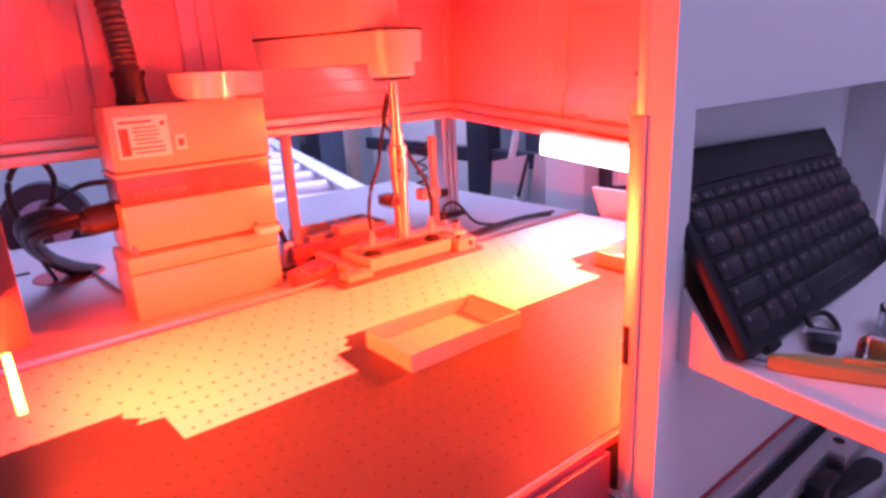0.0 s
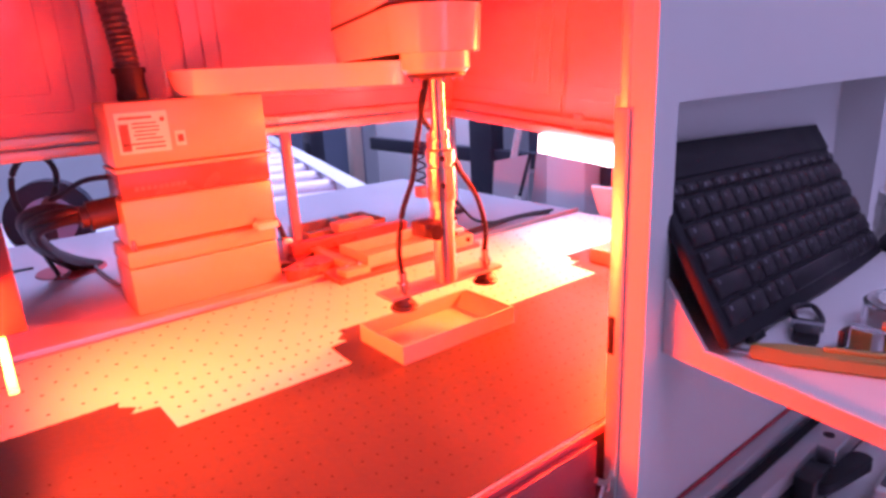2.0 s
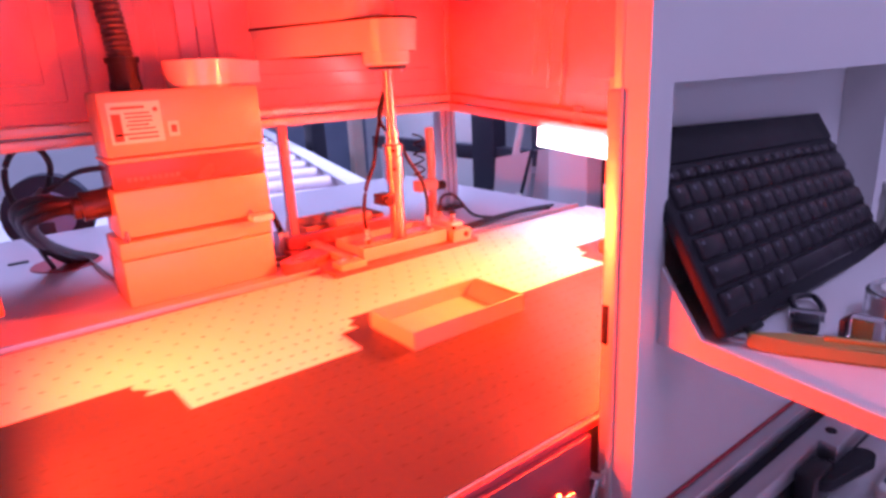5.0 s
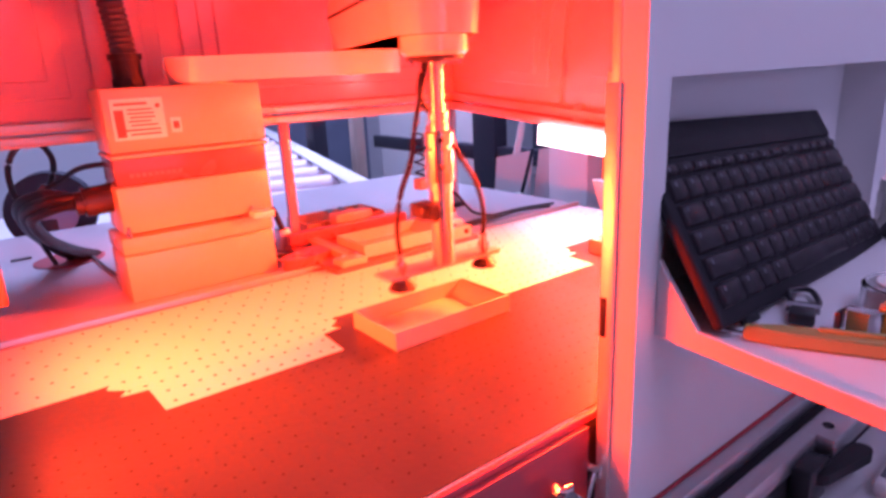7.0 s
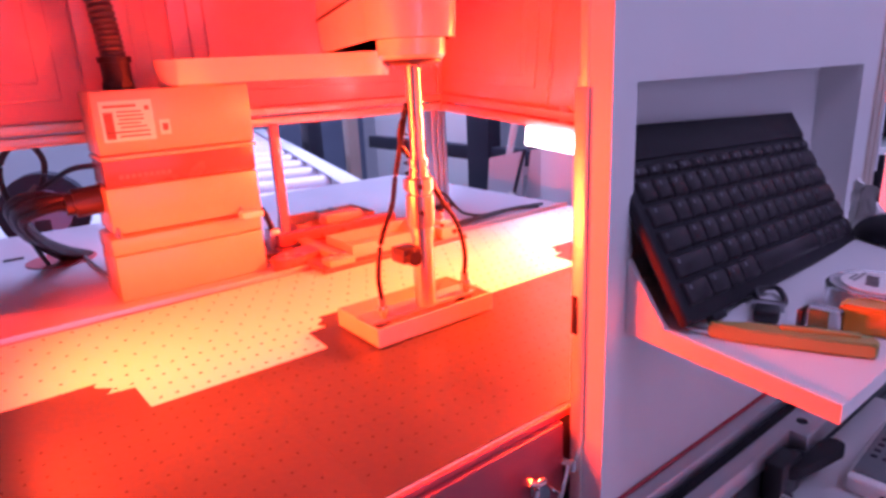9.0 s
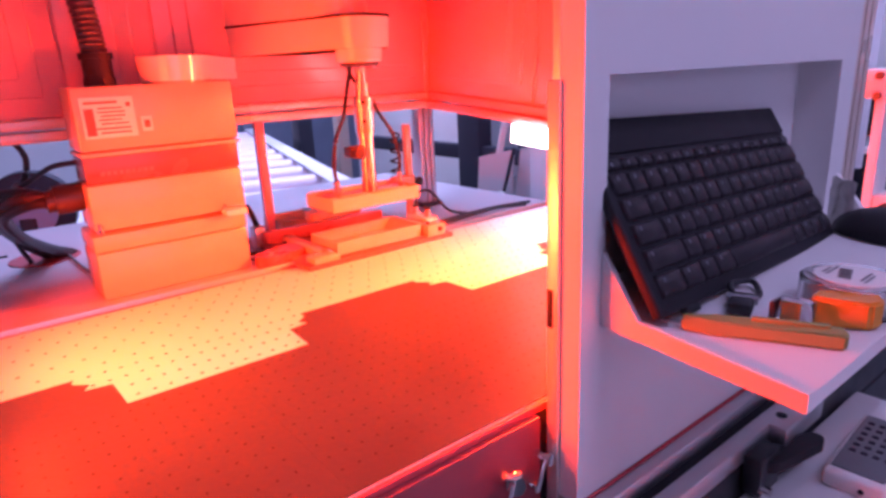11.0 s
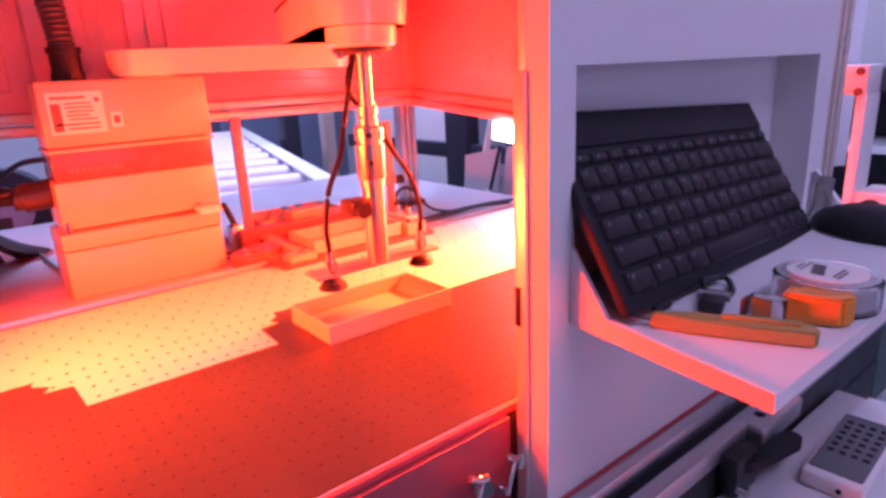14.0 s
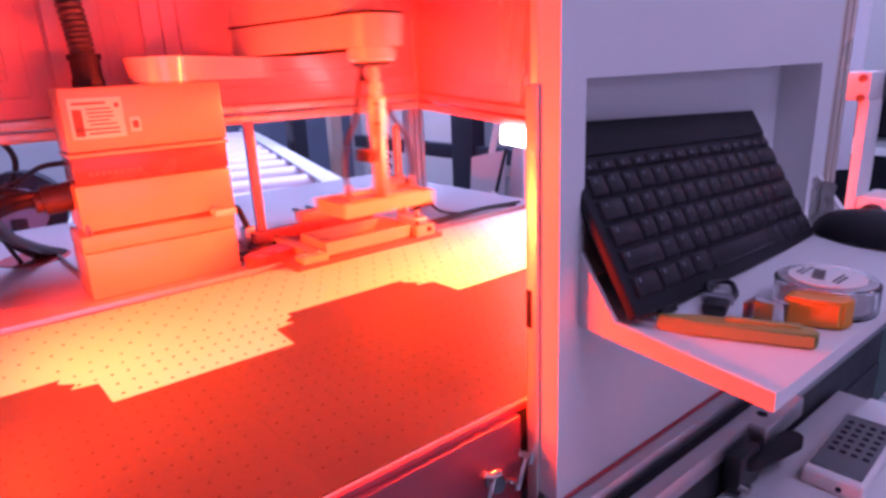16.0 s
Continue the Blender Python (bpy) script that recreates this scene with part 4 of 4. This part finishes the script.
def build_lower_rail():
    r = thing("guide_rail", "aluminium slide rail below the board", "rail")
    part("top_strip", box((0.17, PY - 0.012, -0.075), (0.74, PY + 0.010, -0.0605), 0.001), M_ALU, r)
    part("slot", box((0.17, PY - 0.020, -0.082), (0.74, PY - 0.010, -0.0745), 0.0), M_BLACK, r)
    part("lower_strip", box((0.17, PY - 0.032, -0.092), (0.74, PY - 0.0195, -0.074), 0.001), M_ALU, r)
    part("web", box((0.17, PY - 0.030, -0.135), (0.74, PY - 0.004, -0.0925), 0.001), M_DARKMETAL, r)
    c = thing("slide_carriage", "bright metal carriage with two dark screw holes", "carriage")
    part("block", box((0.395, PY - 0.046, -0.092), (0.470, PY - 0.0205, -0.0735), 0.0015), M_ALU, c)
    for x in (0.415, 0.450):
        part("screw_hole", cyl((x, PY - 0.033, -0.074), (x, PY - 0.033, -0.0728), 0.0045, n=16), M_BLACK, c)
    bm = bmesh.new()
    prism(slot_outline(0.372, PY - 0.044, 0.010, 0.425, PY - 0.056, 0.008), -0.098, -0.088, bm)
    part("handle", bm, M_BLACK, c)
    part("stop", box((0.352, PY - 0.047, -0.118), (0.386, PY - 0.031, -0.083), 0.002), M_DARKMETAL, c)
    part("bolt", cyl((0.356, PY - 0.054, -0.110), (0.356, PY - 0.046, -0.110), 0.004, n=10), M_STEEL, c)
    # red light leaking through the gap under the board, drawn as a coloured bar
    structure("edge_line", box((0.19, PY - 0.0024, -0.0604), (0.574, PY - 0.0003, -0.0586), 0.0003), M_RED, "thin red line painted for light leaking under the board", "edge strip")
    structure("side_table_mat", box((0.20, -1.0, -0.1218), (0.600, -0.570, -0.1180), 0.001), M_PANEL, "white plate on the side table", "plate")
    structure("side_table", box((0.20, -1.0, -0.145), (0.603, PY - 0.0325, -0.122), 0.002), M_PANEL, "white board table beside the machine", "table")
    structure("side_table_gap", box((0.17, PY - 0.0315, -0.30), (0.74, PY + 0.02, -0.136), 0.002), M_DARKMETAL, "dark steel beam under the slide rail", "beam")
    m = pose(0.4680, -0.5975, -0.1179, 0, 0, 3.4)
    k = thing("remote_control", "small pale remote control with dark buttons", "remote control", at=m)
    part("body", box((-0.058, -0.0225, 0), (0.058, 0.0225, 0.016), 0.004, 3), M_WHITEPL, k)
    part("face", box((-0.050, -0.0190, 0.0155), (0.052, 0.0190, 0.0172), 0.0015), M_GREYPL, k)
    for i in range(6):
        for j in range(4):
            part("button", box((-0.020 + i * 0.0110, -0.016 + j * 0.0085, 0.017), (-0.0155 + i * 0.0110, -0.0110 + j * 0.0085, 0.0182), 0.0006, 1), M_BLACK, k)
    part("port", cyl((-0.0590, -0.006, 0.007), (-0.0575, -0.006, 0.007), 0.0022, n=10), M_BLACK, k)


def build_knobs():
    y = -0.494
    k = thing("wing_screw", "shiny steel wing screw with a round barrel", "wing screw", "wing screws")
    part("barrel", cyl((0.140, y, -0.031), (0.155, y + 0.014, -0.042), 0.0062, n=20), M_STEEL, k)
    part("end_cap", cyl((0.1552, y + 0.0141, -0.0421), (0.157, y + 0.0155, -0.0432), 0.0050, n=20), M_DARKMETAL, k)
    part("stem", cyl((0.137, y, -0.027), (0.130, y, -0.050), 0.0019, n=10), M_STEEL, k)
    part("wing", tube([(0.129, y, -0.0175), (0.135, y, -0.022), (0.143, y, -0.0235)], 0.0028, 10), M_STEEL, k)
    part("pin", cyl((0.156, y + 0.015, -0.043), (0.160, -0.477, -0.045), 0.0035, n=12), M_STEEL, k)
    k = thing("wing_screw", "shiny steel wing screw on a thin rod", "wing screw", "wing screws")
    y = -0.488
    part("stem", cyl((0.174, y, -0.030), (0.166, y, -0.052), 0.0015, n=10), M_STEEL, k)
    part("wing", tube([(0.1655, y, -0.0215), (0.170, y, -0.0255), (0.176, y, -0.029)], 0.0024, 10), M_STEEL, k)
    part("tip", tube([(0.176, y, -0.0275), (0.180, y, -0.0285), (0.1785, y, -0.037)], 0.0016, 8), M_STEEL, k)
    part("pin", cyl((0.1665, y, -0.050), (0.1665, -0.477, -0.050), 0.003, n=12), M_STEEL, k)


# ---- things seen through the openings ----
def build_far():
    c = thing("roller_conveyor", "pale roller conveyor leading away behind the machine", "conveyor", at=pose(0.600, 0.375, -0.030, 0, 0, -15.4))
    part("side_rail", box((-0.035, 0.0, -0.055), (0.0, 2.3, 0.0), 0.003), M_PANEL, c)
    part("rail_cap", box((-0.050, 0.0, 0.0005), (0.006, 2.3, 0.006), 0.002), M_ROOM, c)
    part("side_rail", box((-0.36, 0.0, -0.055), (-0.325, 2.3, -0.005), 0.003), M_PANEL, c)
    for i in range(12):
        y = 0.07 + i * 0.19
        part("roller", cyl((-0.324, y, -0.030), (-0.036, y, -0.030), 0.030, n=18), M_ROLLER, c)
    part("bed", box((-0.324, 0.0, -0.075), (-0.036, 2.29, -0.064), 0.0), M_ROLLER, c)
    for y in (0.06, 2.2):
        for x in (-0.345, -0.018):
            part("leg", box((x - 0.016, y - 0.016, -0.87), (x + 0.016, y + 0.016, -0.055), 0.002), M_PANEL, c)
    g = thing("far_cabinet", "slate blue cabinet standing far behind", "cabinet")
    part("body", box((1.15, 2.75, -0.90), (1.95, 3.2, 0.7), 0.004), M_SLATE, g)
    part("door", box((1.20, 2.73, -0.8), (1.53, 2.75, 0.65), 0.003), M_SLATE, g)
    part("door", box((1.57, 2.73, -0.8), (1.90, 2.75, 0.65), 0.003), M_SLATE, g)
    g = thing("far_post", "dark navy steel post behind the conveyor", "post")
    part("shaft", box((0.985, 1.55, -0.9), (1.045, 1.62, 1.9), 0.003), M_NAVY, g)
    g = thing("far_post", "pale wooden post behind the conveyor", "post")
    part("shaft", box((0.845, 0.98, -0.9), (0.885, 1.01, 0.9), 0.003), M_CARD, g)
    f = thing("rack_frame", "dark navy steel rack frame behind the machine", "rack")
    part("upright", box((1.28, 0.815, -0.9), (1.34, 0.925, 0.6), 0.003), M_NAVY, f)
    part("crossbar", box((1.29, 0.30, -0.072), (1.33, 0.814, -0.022), 0.003), M_NAVY, f)
    part("crossbar", box((1.29, 0.926, -0.072), (1.33, 1.60, -0.022), 0.003), M_NAVY, f)
    part("back_sheet", box((1.60, 0.20, -0.10), (1.62, 0.95, 0.5), 0.003), M_SLATE, f)
    part("foot_bar", box((1.25, 0.2, -0.90), (1.65, 1.6, -0.86), 0.003), M_NAVY, f)
    p = thing("pale_panel", "pale blue-white panel standing behind the rack", "panel")
    part("sheet", box((1.42, 0.96, -0.9), (1.44, 1.75, 0.6), 0.003), M_PANEL, p)

    def sheet(x, pts, label, material):
        p = thing("leaning_board", label, "board")
        bm = bmesh.new()
        a = [bm.verts.new((x, y, z)) for y, z in pts]
        b = [bm.verts.new((x + 0.008, y, z)) for y, z in pts]
        n = len(pts)
        for i in range(n):
            bm.faces.new((a[i], a[(i + 1) % n], b[(i + 1) % n], b[i]))
        bm.faces.new(a[::-1])
        bm.faces.new(b)
        part("sheet", bm, material, p)
    sheet(1.000, [(0.500, 0.002), (0.372, 0.030), (0.392, -0.16), (0.40, -0.9), (0.52, -0.9), (0.512, -0.11)], "grey cardboard sheet leaning upright", M_ROOM)
    sheet(1.020, [(0.365, 0.030), (0.312, 0.042), (0.312, -0.9), (0.385, -0.9), (0.388, -0.12)], "pale grey cardboard sheet leaning upright", M_ROOM)
    p = thing("leaning_strip", "white strip leaning by the rack", "strip")
    part("bar", tube([(1.10, 0.60, -0.25), (1.10, 0.475, 0.17)], 0.010, 8, steps=2), M_PANEL, p)
    part("foot", box((1.08, 0.585, -0.9), (1.12, 0.62, -0.24), 0.002), M_PANEL, p)
    p = thing("dark_strip", "dark strip with a pale tag between the sheets", "strip")
    part("bar", tube([(0.990, 0.357, 0.036), (0.990, 0.400, -0.090)], 0.0045, 8, steps=2), M_NAVY, p)
    part("tag", box((0.984, 0.392, -0.100), (0.990, 0.412, -0.078), 0.001), M_LABEL, p)
    part("stand", box((0.985, 0.398, -0.9), (0.995, 0.408, -0.0995), 0.001), M_NAVY, p)
    p = thing("grey_box", "tall pale grey box standing beside the machine", "box")
    part("body", box((1.0, 0.195, -0.9), (1.16, 0.313, 0.045), 0.003), M_ROOM, p)
    p = thing("dark_box", "dark brown box standing beside the machine", "box")
    part("body", box((1.05, 0.10, -0.9), (1.2, 0.193, 0.10), 0.003), M_NAVY, p)
    d = thing("dark_chute", "dark round pulley behind the deck", "pulley")
    bm = bmesh.new()
    b_cyl(bm, (-0.01, 0.62, 0.01), (0.0, 0.66, 0.01), 0.075, n=32)
    part("rim", bm, M_NAVY, d)
    bm = bmesh.new()
    b_cyl(bm, (-0.012, 0.612, 0.01), (-0.01, 0.62, 0.01), 0.045, n=32)
    part("hub", bm, M_HUB, d)
    part("stand", box((-0.03, 0.61, -0.9), (0.02, 0.67, 0.0), 0.002), M_NAVY, d)
    t = thing("back_table", "pale work table behind the machine", "table")
    part("top", box((-1.4, 0.62, -0.16), (0.35, 1.5, -0.13), 0.003), M_ROOM, t)
    for x in (-1.3, 0.28):
        for y in (0.68, 1.44):
            part("leg", box((x, y, -0.9), (x + 0.05, y + 0.05, -0.16), 0.002), M_ROOM, t)
    # frame at the far side of the board
    a = thing("side_frame", "painted steel frame post lit red from the machine", "frame")
    part("upright", box((0.775, -0.4775, -0.9), (0.822, -0.4665, 0.171), 0.001), M_PANEL, a)
    part("head", box((0.772, -0.4770, 0.171), (0.820, -0.4400, 0.204), 0.0015), M_PANEL, a)
    part("foot_block", box((0.776, -0.5150, -0.02), (0.84, -0.4778, 0.055), 0.003), M_PANEL, a)
    for y, z in ((-0.4690, 0.197), (-0.4690, 0.174)):
        part("bolt", cyl((0.7685, y, z), (0.7735, y, z), 0.0045, n=12), M_DARKMETAL, a)
    part("knob", cyl((0.762, -0.497, 0.036), (0.777, -0.497, 0.036), 0.012, n=18), M_BLACK, a)
    part("beam", box((0.8205, -0.95, 0.172), (0.86, -0.44, 0.20), 0.002), M_GREYPL, a)
    s = thing("back_screen", "pale blue-white screen board beyond the frame", "screen")
    part("sheet", box((1.5, -1.4, 0.185), (1.52, 0.1, 1.3), 0.003), M_PANEL, s)
    for y in (-1.35, 0.05):
        part("leg", box((1.49, y - 0.02, -0.9), (1.53, y + 0.02, 0.186), 0.002), M_ALU, s)
    s = thing("far_shelf", "dark open shelf unit beyond the frame", "shelf unit")
    part("side", box((3.7, -1.0, -0.9), (4.2, -0.96, 0.4), 0.003), M_NAVY, s)
    part("side", box((3.7, 2.0, -0.9), (4.2, 2.04, 0.4), 0.003), M_NAVY, s)
    for z in (-0.8, -0.30, 0.02, 0.38):
        part("board", box((3.7, -0.96, z), (4.2, 2.0, z + 0.04), 0.002), M_PANEL if z == -0.30 else M_NAVY, s)
    part("back", box((4.2, -1.0, -0.9), (4.22, 2.04, 0.4), 0.002), M_NAVY, s)
    for x, y in ((0.3, -1.40), (1.0, 1.1)):
        c = thing("ceiling_light", "flat white ceiling light panel", "ceiling light", "ceiling lights")
        part("frame", box((x - 0.62, y - 0.62, 1.965), (x + 0.62, y + 0.62, 2.0), 0.003), M_ALU, c)
        part("diffuser", box((x - 0.58, y - 0.58, 1.955), (x + 0.58, y + 0.58, 1.966), 0.002), M_CEIL, c)


# ---- building ----
build_room()
build_deck()
build_enclosure()
build_white_lamp()
build_left_lamp()
build_right_lamp()
segments = build_belt()
build_outfeed()
robot, inner_arm, outer_arm, quill = build_robot()
build_conduit()
build_cables()
build_nest()
build_board()
build_keyboard()
build_shelf_things()
build_lower_rail()
build_knobs()
build_far()
blank = build_blank()
blanks = [blank] + [copy_thing(blank, pose(0, 0, 0)) for _ in range(10)]
tray = build_tray()
trays = [tray] + [copy_thing(tray, pose(0, 0, 0)) for _ in range(9)]


# ---- movement ----
def ease(a, b, t):
    u = min(1.0, max(0.0, (t - a) / (b - a)))
    return u * u * (3 - 2 * u)


def belt_at(t):
    """How far the belt has gone since the start."""
    return PITCH * sum(ease(s - 0.06, s + 0.84, t) for s in ADVANCES)


HOVER = 0.055


def arm_at(t):
    """Part of the way from pick (0) to place (1), and the height of the cup lips."""
    k = max([i for i, s in enumerate(STARTS) if t >= s - 0.05], default=0)
    u = t - STARTS[k]
    go = ease(0.0, 0.34, u) - ease(0.73, 1.0, u)
    up = TT + 0.0015
    rest = up + 0.006
    z = rest + HOVER
    z -= (HOVER + 0.0045) * (ease(0.21, 0.37, u) - 0.62 * ease(0.49, 0.62, u) - 0.38 * ease(0.74, 0.97, u))
    z -= HOVER * (ease(0.98, 1.08, u) - ease(1.20, 1.40, u))
    return go, z


def quill_at(t):
    go, z = arm_at(t)
    a, b = joints(PICK + GRIP), joints(PLACE + GRIP)
    t1 = a[0] + (b[0] - a[0]) * go
    t2 = a[1] + (b[1] - a[1]) * go
    e = J1 + L1 * Vector((math.cos(t1), math.sin(t1)))
    p = e + L2 * Vector((math.cos(t2), math.sin(t2)))
    return t1, t2, e, p, z


def tray_at(k, t):
    """Tray k is carried over at STARTS[k]."""
    s, before = (STARTS + [18.4])[k], (STARTS[k - 1] if k else STARTS[0] - 2.45)
    if t >= s + 0.50:
        return carried(PLACE.x + belt_at(t) - belt_at(s + 0.50), PLACE.y, 0.0012)
    if t >= before + 1.20:
        t1, t2, e, p, z = quill_at(t)
        return pose(p.x - GRIP.x, p.y - GRIP.y, z - TT - 0.0005)
    prior = STARTS[k - 2] if k > 1 else before - 2.45
    slide = 0.16 * (1 - ease(prior + 1.45, prior + 1.75, t))
    return pose(PICK.x, PICK.y + slide, 0.0072)


def motions():
    times = [round(i / 15, 4) for i in range(241)]
    first = belt_at(0)
    for i, g in enumerate(segments):
        walk(g, [(t, on_loop(i * SEG + 0.05 + belt_at(t))) for t in times])
    for i, b in enumerate(blanks):
        x = PLACE.x + (1 - i) * PITCH + PITCH * 1
        walk(b, [(t, carried(x - PITCH + belt_at(t) - first, PLACE.y, 0)) for t in times])
    for k, tr in enumerate(trays[:9]):
        walk(tr, [(t, tray_at(k, t)) for t in times])
    walk(trays[9], [(t, carried(PLACE.x + PITCH + belt_at(t) - first, PLACE.y, 0.0012)) for t in times])
    rows1, rows2, rows3 = [], [], []
    for t in times:
        t1, t2, e, p, z = quill_at(t)
        rows1.append((t, pose(J1.x, J1.y, A1Z, 0, 0, math.degrees(t1))))
        rows2.append((t, pose(e.x, e.y, A2Z, 0, 0, math.degrees(t2))))
        rows3.append((t, pose(p.x, p.y, z)))
    walk(inner_arm, rows1)
    walk(outer_arm, rows2)
    walk(quill, rows3)


motions()
